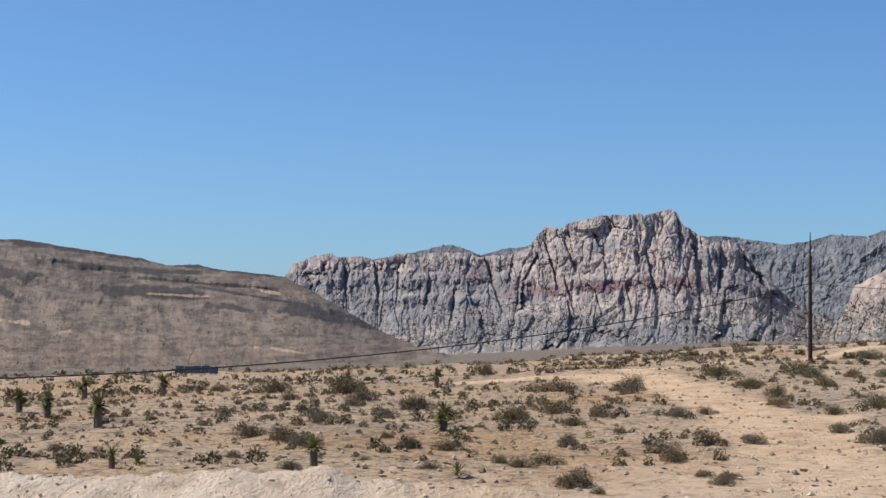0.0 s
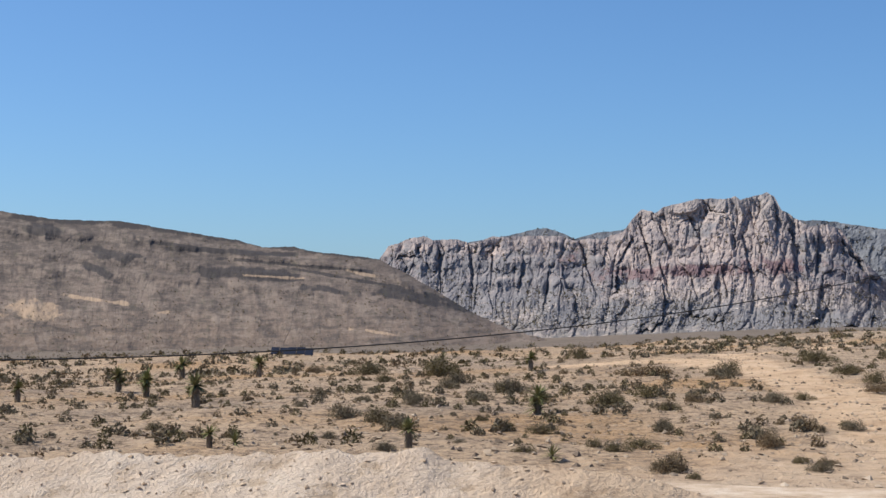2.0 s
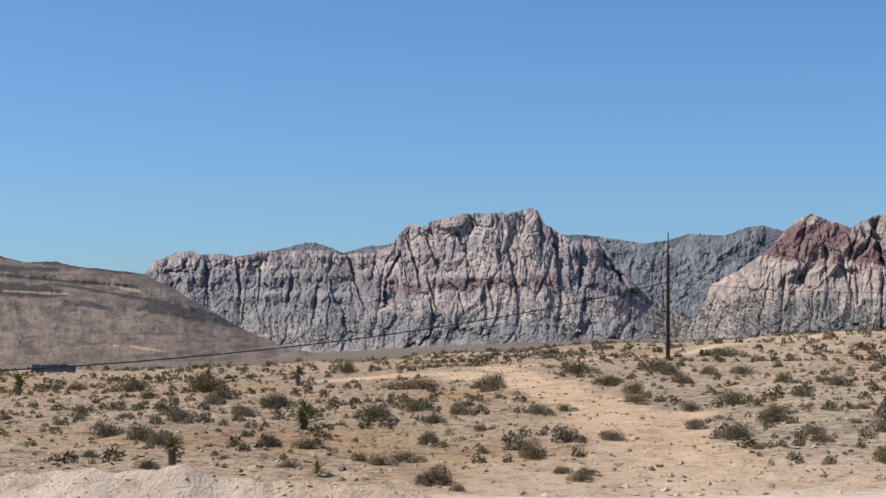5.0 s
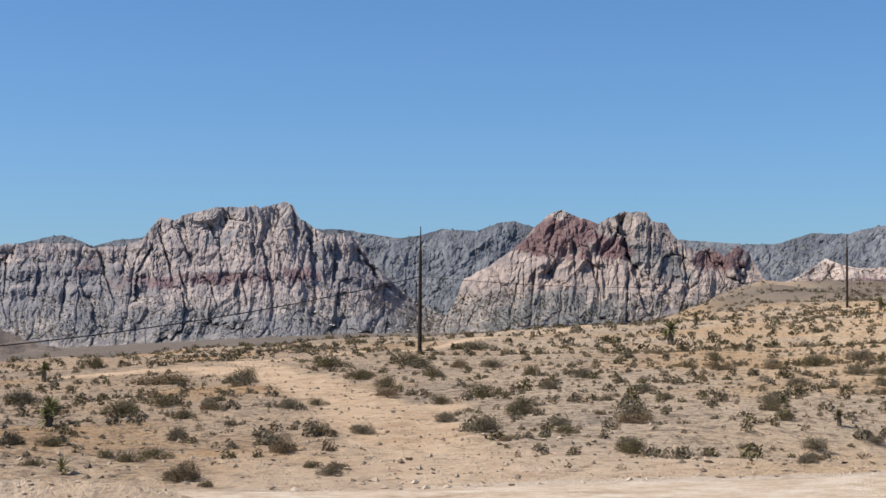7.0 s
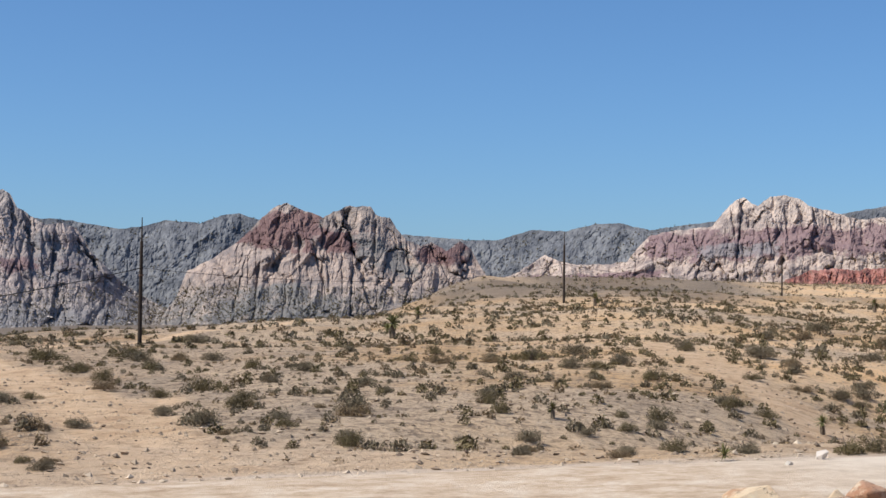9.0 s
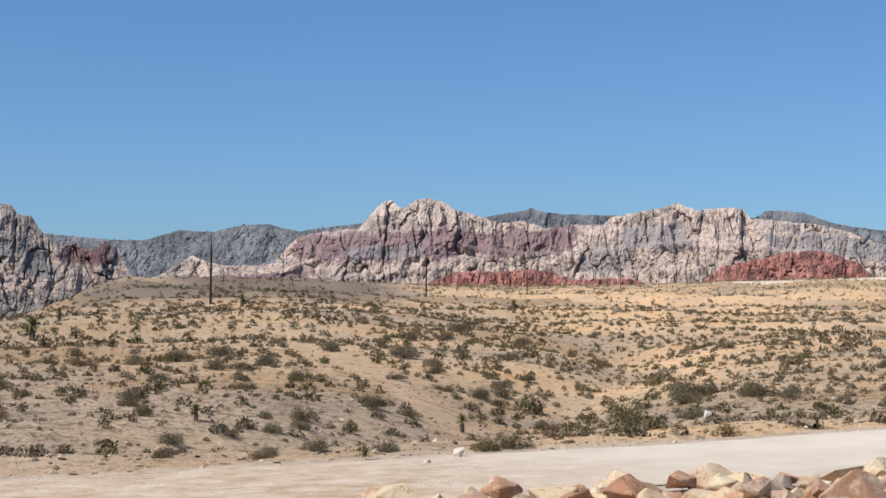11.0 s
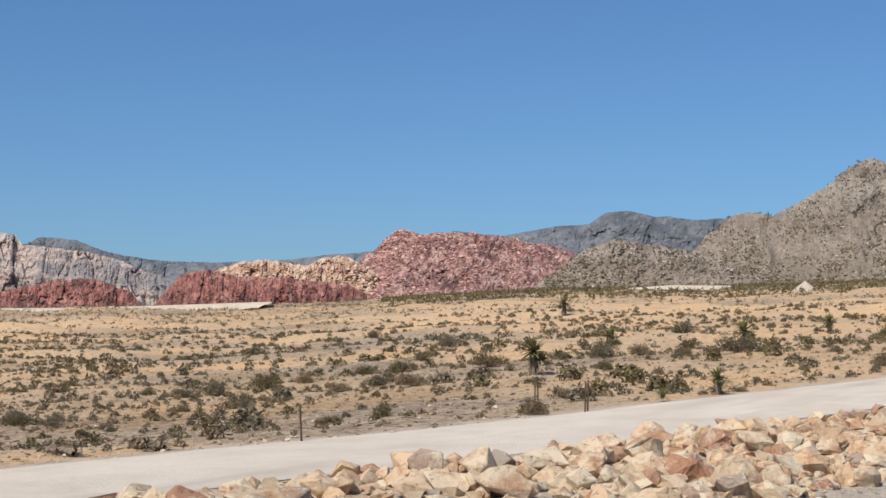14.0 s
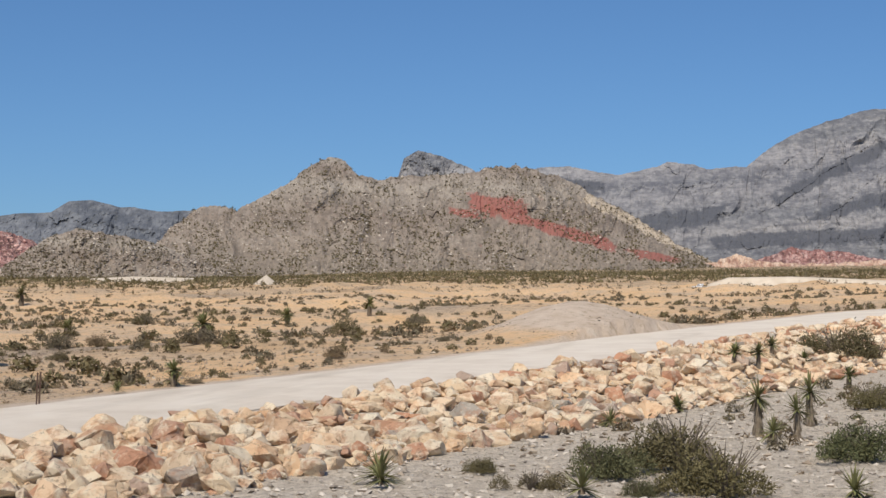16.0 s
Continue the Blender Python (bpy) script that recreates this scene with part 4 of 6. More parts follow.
SHRUBS_H = [(54.5, 91.8, 1.23), (56.9, 86.9, 1.82), (51.9, 76.2, 1.31), (34.9, 55.6, 1.06), (50.8, 70.7, 1.53), (82.0, 118.8, 2.53), (46.8, 72.3, 1.22), (38.4, 67.2, 1.36), (23.3, 45.1, 0.55),
            (17.9, 32.6, 0.58), (26.8, 46.8, 0.95), (25.2, 45.9, 0.85), (15.9, 33.9, 0.76), (33.7, 86.5, 1.25), (54.7, 74.1, 1.37), (67.9, 90.7, 1.68), (95.3, 125.4, 2.13), (55.5, 93.8, 1.32),
            (57.7, 88.4, 1.78), (54.5, 80.2, 1.31), (96.0, 136.5, 2.48), (50.2, 54.2, 1.5), (51.6, 69.8, 1.06), (51.1, 51.3, 1.22), (49.2, 47.4, 0.92), (75.9, 60.5, 1.64), (62.7, 48.5, 1.28),
            (187.7, 123.5, 2.73), (21.6, 29.9, 0.87), (47.4, 60.7, 1.14)]
SHRUBS_I = [(46.3, 41.7, 0.59)]
# yuccas with trunks: x, y, height
YUCCAS = [(-13.0, 63.8, 1.36), (-17.8, 76.1, 1.32), (-3.0, 39.5, 0.74), (-0.0, 57.0, 1.06), (-21.0, 83.7, 1.31), (-0.4, 104.2, 1.23), (-6.2, 110.6, 1.31), (-22.8, 73.1, 1.03), (-18.5, 111.4, 1.53),
          (-24.6, 115.7, 1.6), (-7.7, 39.6, 0.5), (49.2, 129.5, 2.1), (66.1, 166.5, 1.51), (23.4, 47.5, 0.39), (38.1, 54.1, 0.78), (155.1, 206.2, 2.18), (92.4, 176.0, 1.68), (80.5, 42.5, 2.15),
          (55.3, 22.0, 1.0), (130.2, 61.2, 1.46), (106.4, 40.3, 2.11), (253.4, 127.9, 3.35), (124.2, 58.7, 1.39), (149.6, 48.5, 1.86), (175.2, 47.5, 2.15), (48.0, 1.8, 1.78), (52.1, 0.4, 1.71),
          (46.5, 0.7, 1.33), (45.1, 1.3, 0.73), (76.0, 3.8, 1.41), (77.4, 2.8, 1.52), (84.2, 2.4, 1.14), (85.4, 0.9, 0.69), (73.7, -1.1, 1.07), (32.4, -0.5, 0.49), (58.6, 4.9, 0.6),
          (51.1, 6.3, 0.52)]
# stemless yuccas: x, y, width
ROSETTES = [(0.3, 36.9, 0.62), (-7.1, 39.6, 0.62), (-0.0, 57.0, 1.15), (18.6, 29.9, 0.54), (51.9, 22.6, 0.67), (33.4, 8.8, 1.11), (55.4, 22.0, 1.11), (31.3, 4.4, 0.96), (32.4, 8.5, 0.85)]
# fence posts: x, y, height
POSTS = [(35.7, 25.6, 0.96), (50.3, 26.5, 0.92), (47.3, 23.1, 0.98), (46.9, 23.0, 0.97), (52.4, 27.5, 0.9)]


# ---- things: helpers ----
rng = np.random.default_rng(7)


def part(name, me, parent, label="", m=None):
    """A mesh as a part of a thing."""
    ob = new(name, me)
    ob.parent = parent
    if m is not None:
        ob.matrix_local = m
    return tagged(ob, label)


def thing(name, x, y, z, turn=0.0, scale=1.0, label="", category="", group="", kind=""):
    ob = new(name)
    ob.empty_display_size = 0.1
    ob.location, ob.rotation_euler, ob.scale = (x, y, z), (0, 0, turn), (scale,) * 3
    return tagged(ob, label, category, group, kind)


def spot(x, y, sink=0.0):
    return float(x), float(y), float(ground_z(x, y)) - sink


def tube(path, radii, sides=6):
    """Verts and quads of a tube along a path."""
    path = [Vector(p) for p in path]
    verts, faces = [], []
    for i, p in enumerate(path):
        way = (path[min(i + 1, len(path) - 1)] - path[max(i - 1, 0)]).normalized()
        u = way.orthogonal().normalized()
        v = way.cross(u)
        for k in range(sides):
            a = 2 * math.pi * k / sides
            verts.append(p + radii[i] * (math.cos(a) * u + math.sin(a) * v))
    for i in range(len(path) - 1):
        for k in range(sides):
            a, b = i * sides + k, i * sides + (k + 1) % sides
            faces.append((a, b, b + sides, a + sides))
    return verts, faces


def joined(pieces):
    verts, faces, n = [], [], 0
    for v, f in pieces:
        v, f = np.asarray([tuple(p) for p in v] if not isinstance(v, np.ndarray) else v), np.asarray(f)
        verts.append(v)
        faces.append(f + n)
        n += len(v)
    return np.concatenate(verts), np.concatenate(faces)


def box(cx, cy, cz, sx, sy, sz):
    v = [(cx + sx * i / 2, cy + sy * j / 2, cz + sz * k / 2) for i in (-1, 1) for j in (-1, 1) for k in (-1, 1)]
    return v, [(0, 1, 3, 2), (4, 6, 7, 5), (0, 4, 5, 1), (2, 3, 7, 6), (0, 2, 6, 4), (1, 5, 7, 3)]


M_SHRUB = [foliage("grey_green_leaves", (0.115, 0.094, 0.060), (0.178, 0.146, 0.094), (0.255, 0.212, 0.138)),
           foliage("olive_leaves", (0.096, 0.078, 0.036), (0.150, 0.120, 0.056), (0.220, 0.174, 0.086)),
           foliage("dry_brown_twigs", (0.160, 0.110, 0.060), (0.230, 0.160, 0.090), (0.310, 0.224, 0.128))]
M_STRAW = foliage("straw_grass", (0.30, 0.20, 0.09), (0.38, 0.26, 0.12), (0.46, 0.33, 0.17))
M_GREEN = foliage("green_leaves", (0.075, 0.082, 0.035), (0.105, 0.11, 0.048), (0.15, 0.148, 0.068))
M_BRUSH = foliage("yellow_green_brush", (0.10, 0.085, 0.035), (0.145, 0.122, 0.05), (0.20, 0.17, 0.075))
M_TWIG = plain("grey_twigs", (0.13, 0.10, 0.075), (0.22, 0.18, 0.14), 20)
M_BLADE = foliage("yucca_blades", (0.12, 0.13, 0.045), (0.20, 0.20, 0.075), (0.30, 0.28, 0.13))
M_SKIRT = plain("dead_yucca_leaves", (0.15, 0.115, 0.08), (0.31, 0.25, 0.18), 14, bump=0.01)
M_WOOD = plain("weathered_pole_wood", (0.028, 0.021, 0.017), (0.06, 0.045, 0.035), 2.0, randomness=0.1)
M_CABLE = plain("black_cable", (0.02, 0.02, 0.02), (0.04, 0.04, 0.04), 1.0, 0.6)
M_STEEL = plain("rusty_post_steel", (0.10, 0.06, 0.045), (0.20, 0.13, 0.09), 8, 0.7)


def boulder_rock(name, single):
    m, nt, b = material(name, 0.9)
    tone = ramp(nt, chance(nt) if single else island(nt), [(0.0, (0.76, 0.55, 0.34)), (0.22, (0.80, 0.64, 0.44)), (0.42, (0.78, 0.52, 0.31)), (0.58, (0.82, 0.70, 0.52)),
                                 (0.74, (0.62, 0.45, 0.29)), (0.86, (0.56, 0.28, 0.165)), (1.0, (0.42, 0.37, 0.30))])
    tone = blend(nt, maths(nt, "MULTIPLY", grey(nt, grain(nt, 1.7, 7, rough=0.65), 0.50, 0.62), 0.7), tone, (0.46, 0.22, 0.115))
    tone = blend(nt, maths(nt, "MULTIPLY", grey(nt, grain(nt, 2.6, 7, rough=0.7), 0.52, 0.64), 0.85), tone, (0.80, 0.68, 0.50))
    tone = blend(nt, maths(nt, "MULTIPLY", grey(nt, grain(nt, 5, 8, (1, 1, 1.6), rough=0.8), 0.45, 0.36), 0.8), tone, (0.19, 0.12, 0.08))
    nt.links.new(tone, b.inputs["Base Color"])
    relief(nt, b, grain(nt, 4, 8, source="Position", rough=0.75), 1.0, 0.11)
    return m


def scattered_rock(name, a, c):
    m, nt, b = material(name, 0.9)
    tone = ramp(nt, island(nt), [(0.0, a), (0.7, c), (1.0, tuple(min(v * 1.3, 0.75) for v in c))])
    nt.links.new(tone, b.inputs["Base Color"])
    return m


M_BOULDER = boulder_rock("riprap_rock", True)
M_STONE = scattered_rock("desert_stones", (0.13, 0.095, 0.07), (0.36, 0.28, 0.20))
M_FILL = boulder_rock("riprap_fill", False)


def chunk(seed, flat=0.62, points=15, worn=False):
    """An angular stone: the hull of points on a squashed ball, about 1 m wide."""
    g = np.random.default_rng(seed)
    bm = bmesh.new()
    for _ in range(points):
        v = g.normal(size=3)
        v /= np.linalg.norm(v)
        bm.verts.new(Vector(v * (0.42 + 0.13 * g.random()) * (1, 0.8, flat)))
    out = bmesh.ops.convex_hull(bm, input=bm.verts)
    bmesh.ops.delete(bm, geom=[e for e in out["geom_interior"] if isinstance(e, bmesh.types.BMVert)], context="VERTS")
    bmesh.ops.bevel(bm, geom=list(bm.edges), offset=0.02, segments=1, affect="EDGES", clamp_overlap=True)
    bmesh.ops.triangulate(bm, faces=bm.faces)
    if worn:
        bmesh.ops.subdivide_edges(bm, edges=[e for e in bm.edges if e.calc_length() > 0.16], cuts=1, use_grid_fill=True)
        for q in bm.verts:
            q.co += q.co.normalized() * 0.13 * noise.noise(q.co * 3.1 + Vector((seed, 0, 0))) + q.co.normalized() * 0.06 * noise.noise(q.co * 9 + Vector((0, seed, 0)))
        bmesh.ops.triangulate(bm, faces=bm.faces)
    bm.verts.index_update()
    v = np.array([tuple(p.co) for p in bm.verts])
    f = np.array([[q.index for q in t.verts] for t in bm.faces])
    bm.free()
    return v, f


def pebble(seed):
    g = np.random.default_rng(seed)
    v = np.array([(1, 0, 0), (-1, 0, 0), (0, 1, 0), (0, -1, 0), (0, 0, 1), (0, 0, -1)], float) * (0.5, 0.42, 0.22)
    v = v + g.normal(size=v.shape) * 0.09
    return v, np.array([(0, 2, 4), (2, 1, 4), (1, 3, 4), (3, 0, 4), (2, 0, 5), (1, 2, 5), (3, 1, 5), (0, 3, 5)])


def scatter(name, shapes, places, mat, label, category, group=""):
    """Many small pieces in one mesh: places = rows of x, y, z, width, turn."""
    vs, fs, n = [], [], 0
    for k, (v, f) in enumerate(shapes):
        rows = places[k::len(shapes)]
        c, s = np.cos(rows[:, 4]), np.sin(rows[:, 4])
        w = rows[:, 3]
        x = (v[None, :, 0] * c[:, None] - v[None, :, 1] * s[:, None]) * w[:, None] + rows[:, 0:1]
        y = (v[None, :, 0] * s[:, None] + v[None, :, 1] * c[:, None]) * w[:, None] + rows[:, 1:2]
        z = v[None, :, 2] * w[:, None] + rows[:, 2:3]
        vs.append(np.stack([x, y, z], -1).reshape(-1, 3))
        fs.append((f[None] + (np.arange(len(rows)) * len(v))[:, None, None]).reshape(-1, f.shape[1]) + n)
        n += len(vs[-1])
    return tagged(new(name, mesh_from(name, np.concatenate(vs), np.concatenate(fs), mat)), label, category, group, "stuff")


def strew(ob, name, count, lo, hi, low, high, shapes, mat, label, category, seed, sink=0.15):
    """Loose pieces over a mountain's face, between two heights of its beds (0 to 1)."""
    me, g = ob.data, np.random.default_rng(seed)
    n = len(me.vertices)
    co, bed = np.zeros(n * 3, np.float32), np.zeros(n, np.float32)
    me.vertices.foreach_get("co", co)
    me.attributes["bed"].data.foreach_get("value", bed)
    co = co.reshape(-1, 3)[(bed > low) & (bed < high)]
    # thicker in some places than in others
    b = np.degrees(np.arctan2(co[:, 0], co[:, 1]))
    pick = g.integers(0, len(co), count * 2)
    pick = pick[fbm(b[pick] * 1.3, co[pick, 2] * 0.03, seed, 3) + 0.3 * (g.random(count * 2) - 0.5) > 0.46][:count]
    w = lo + (hi - lo) * g.random(len(pick)) ** 2.5
    p = co[pick] + g.normal(size=(len(pick), 3)) * (1.5, 1.5, 0)
    rows = np.stack([p[:, 0], p[:, 1], p[:, 2] - sink * w, w, g.uniform(0, 6.28, len(pick))], 1)
    scatter(name, shapes, rows, mat, label, category)


# ---- the road ----
def build_road():
    m, nt, b = material("pale_road_surface", 0.85)
    tone = ramp(nt, grain(nt, 0.35, 6, (1, 1, 1), rough=0.65), [(0.3, (0.66, 0.555, 0.44)), (0.55, (0.76, 0.66, 0.54)), (0.75, (0.80, 0.71, 0.59))])
    tone = blend(nt, maths(nt, "MULTIPLY", grey(nt, grain(nt, 6, 6, rough=0.8), 0.55, 0.75), 0.4), tone, (0.78, 0.69, 0.57))
    # loose orange dirt where the track joins from the west
    spread = nt.nodes.new("ShaderNodeSeparateXYZ")
    nt.links.new(nt.nodes.new("ShaderNodeNewGeometry").outputs["Position"], spread.inputs[0])
    west = maths(nt, "ADD", maths(nt, "MULTIPLY", spread.outputs[0], -0.04), maths(nt, "MULTIPLY", grain(nt, 0.4, 6, rough=0.7), 0.9))
    dirt = ramp(nt, grain(nt, 1.3, 7, rough=0.75), [(0.34, (0.33, 0.225, 0.135)), (0.47, (0.50, 0.36, 0.235)), (0.60, (0.60, 0.46, 0.32))])
    tone = blend(nt, maths(nt, "MULTIPLY", grey(nt, west, -0.35, 0.1), 0.9), tone, dirt)
    tone = blend(nt, maths(nt, "MULTIPLY", grey(nt, grain(nt, 0.12, 5, (0.35, 2.2, 1)), 0.52, 0.66), 0.5), tone, (0.47, 0.385, 0.295))
    dirt = ramp(nt, grain(nt, 1.1, 8, rough=0.8), [(0.36, (0.42, 0.29, 0.185)), (0.5, (0.62, 0.47, 0.33)), (0.62, (0.74, 0.62, 0.49))])
    tone = blend(nt, attribute(nt, "dirt"), tone, dirt)
    nt.links.new(tone, b.inputs["Base Color"])
    relief(nt, b, grain(nt, 5, 8, rough=0.8), 0.9, 0.07)
    xs = np.arange(-150, 300, 0.5)
    ys = np.interp(xs, *np.array(ROAD).T)
    ys = np.convolve(np.pad(ys, 12, "edge"), np.ones(25) / 25, "valid")
    dx, dy = np.gradient(xs), np.gradient(ys)
    n = np.hypot(dx, dy)
    across = np.linspace(-1, 1, 9)
    half = HALF_ROAD - 0.15 + 0.35 * (fbm(xs * 0.3, xs * 0, 21) - 0.5)
    X = xs[:, None] - (dy / n)[:, None] * across * half[:, None]
    Y = ys[:, None] + (dx / n)[:, None] * across * half[:, None]
    Z = EYE + np.interp(xs, ROAD_X, ROAD_Z)[:, None] + 0.05 * (1 - across**4) + (fbm(X * 0.4, Y * 0.4, 22) - 0.5) * 0.05 + 0.015
    top = np.stack([X, Y, Z], -1)
    me = mesh_from("road", top.reshape(-1, 3), grid_faces(len(xs), 9)[:, ::-1], m, True, {"dirt": np.repeat(step(-4, 3, xs) * step(24, 15, xs), 9)})
    tagged(new("road", me), "pale dusty graded road with soft crumbling edges", "road", kind="structure")


build_road()


# ---- shrubs ----
def shrub_meshes(seed, leaves, size, mat, tall=0.62, stems=9):
    """Foliage and stems of a low desert shrub one metre wide."""
    g = np.random.default_rng(seed)
    lobes = [(g.normal(0, 0.22), g.normal(0, 0.22), g.uniform(0.4, 1.15)) for _ in range(6)]
    verts, faces = np.zeros((leaves * 4, 3)), np.arange(leaves * 4).reshape(-1, 4)
    for i in range(leaves):
        lx, ly, h = lobes[g.integers(6)]
        v = g.normal(size=3)
        v[2] = abs(v[2])
        v /= np.linalg.norm(v)
        p = np.array([lx, ly, 0.05]) + v * (0.27, 0.27, tall * h * 0.9) * g.uniform(0.3, 1.0) ** 0.6 * (1.25 if g.random() < 0.12 else 1.0)
        u = g.normal(size=3) + (v * 0.8)
        u /= np.linalg.norm(u)
        w = np.cross(u, g.normal(size=3))
        w /= np.linalg.norm(w)
        s = size * g.uniform(0.6, 1.4)
        verts[i * 4:i * 4 + 4] = [p - u * s * 0.3, p + w * s * 0.3 + u * s * 0.4, p + u * s * 1.4, p - w * s * 0.3 + u * s * 0.4]
    pieces = []
    for k in range(stems):
        a, lean = 2 * math.pi * k / stems + g.uniform(-0.3, 0.3), g.uniform(0.15, 0.42)
        tip = Vector((math.cos(a) * lean, math.sin(a) * lean, tall * g.uniform(0.7, 1.12)))
        mid = tip * 0.5 + Vector((g.normal(0, 0.03), g.normal(0, 0.03), 0.04))
        pieces.append(tube([(0, 0, -0.06), mid, tip], [0.014, 0.009, 0.003], 3))
    return mesh_from("foliage", verts, faces, mat), mesh_from("woody_base", *joined(pieces), M_TWIG)


def build_shrubs():
    kinds = [shrub_meshes(40 + k, 2400, 0.032, M_SHRUB[k % 3], (0.42, 0.52, 0.36, 0.48, 0.56, 0.40)[k % 6]) for k in range(9)]
    near_kinds = [shrub_meshes(140 + k, 5600, 0.026, (M_SHRUB[1], M_BRUSH, M_GREEN, M_BRUSH)[k], (0.46, 0.52, 0.42, 0.5)[k], 26) for k in range(4)]
    labels = ["grey-green rounded desert shrub on stony ground", "dark olive bushy desert shrub on stony ground", "dry brown twiggy desert shrub on stony ground"]
    rows = SHRUBS_A + SHRUBS_B + SHRUBS_C + SHRUBS_D + SHRUBS_E + SHRUBS_F + SHRUBS_G + SHRUBS_H + SHRUBS_I
    for i, (x, y, w) in enumerate(rows):
        if abs(float(along(np.array(x), np.array(y), ROAD)[0])) < HALF_ROAD + 0.5:
            continue
        k = int(rng.choice([0, 3, 6, 1, 4, 7, 2, 5, 8], p=[0.15, 0.15, 0.12, 0.15, 0.13, 0.1, 0.07, 0.07, 0.06]))
        near_side = y < 10 and x > 25
        t = thing("shrub", *spot(x, y, 0.03), rng.uniform(0, 6.28), w * (1.3 if near_side else rng.uniform(0.82, 1.05)), labels[k % 3], "shrub", "desert shrubs")
        t.scale.z *= 0.5 if w > 3 else 1.0 if near_side else rng.uniform(0.75, 1.15)
        fol, st = near_kinds[i % 4] if near_side else kinds[k]
        part("foliage", fol, t)
        part("woody_base", st, t)
    return kinds


SHRUB_KINDS = build_shrubs()


def single_shrub(x, y, w, mat, label, leaves, size, tall, seed):
    t = thing("shrub", *spot(x, y, 0.03), 0.4, w, label, "shrub")
    fol, st = shrub_meshes(seed, leaves, size, mat, tall)
    part("foliage", fol, t)
    part("woody_base", st, t)


single_shrub(27.9, 28.9, 0.62, M_STRAW, "round straw-coloured dry grass clump beside the road", 420, 0.09, 0.7, 90)
single_shrub(52.5, 68.0, 2.2, M_GREEN, "fresh green desert shrub in the wash", 380, 0.06, 0.5, 91)


def open_ground(x, y):
    """Where plants and stones may stand: off the road, its verges and the tracks."""
    d, _ = along(x, y, ROAD)
    bare = np.exp(-(((x - 104) / 13) ** 2 + ((y - 14) / 7) ** 2)) > 0.3
    return ((d > HALF_ROAD + 1.2) & (track_mask(x, y) < 0.3) & ~bare) | ((d < -12.5) & (np.degrees(np.arctan2(x, y)) > 55))


def sector(count, near, far, seed, bearing=(-23, 98), even=1.0):
    """Random places, about equally thick on the ground."""
    g = np.random.default_rng(seed)
    r = np.sqrt(g.uniform(near**2, far**2, count)) if even == 1.0 else near * (far / near) ** (g.random(count) ** (1 / even))
    a = np.radians(g.uniform(*bearing, count))
    return r * np.sin(a), r * np.cos(a), g


def far_shrub(seed, leaves, flat=0.6, size=0.17):
    g = np.random.default_rng(seed)
    v, f = [], []
    for i in range(leaves):
        n = g.normal(size=3)
        n[2] = abs(n[2])
        n /= np.linalg.norm(n)
        p = n * (0.36, 0.36, flat * 0.75) * g.uniform(0.5, 1) + (0, 0, 0.04)
        a, b = g.normal(size=3), g.normal(size=3)
        a, b = a / np.linalg.norm(a) * size, b / np.linalg.norm(b) * size
        v += [p - a, p + b, p + a]
        f.append((3 * i, 3 * i + 1, 3 * i + 2))
    return np.array(v), np.array(f)


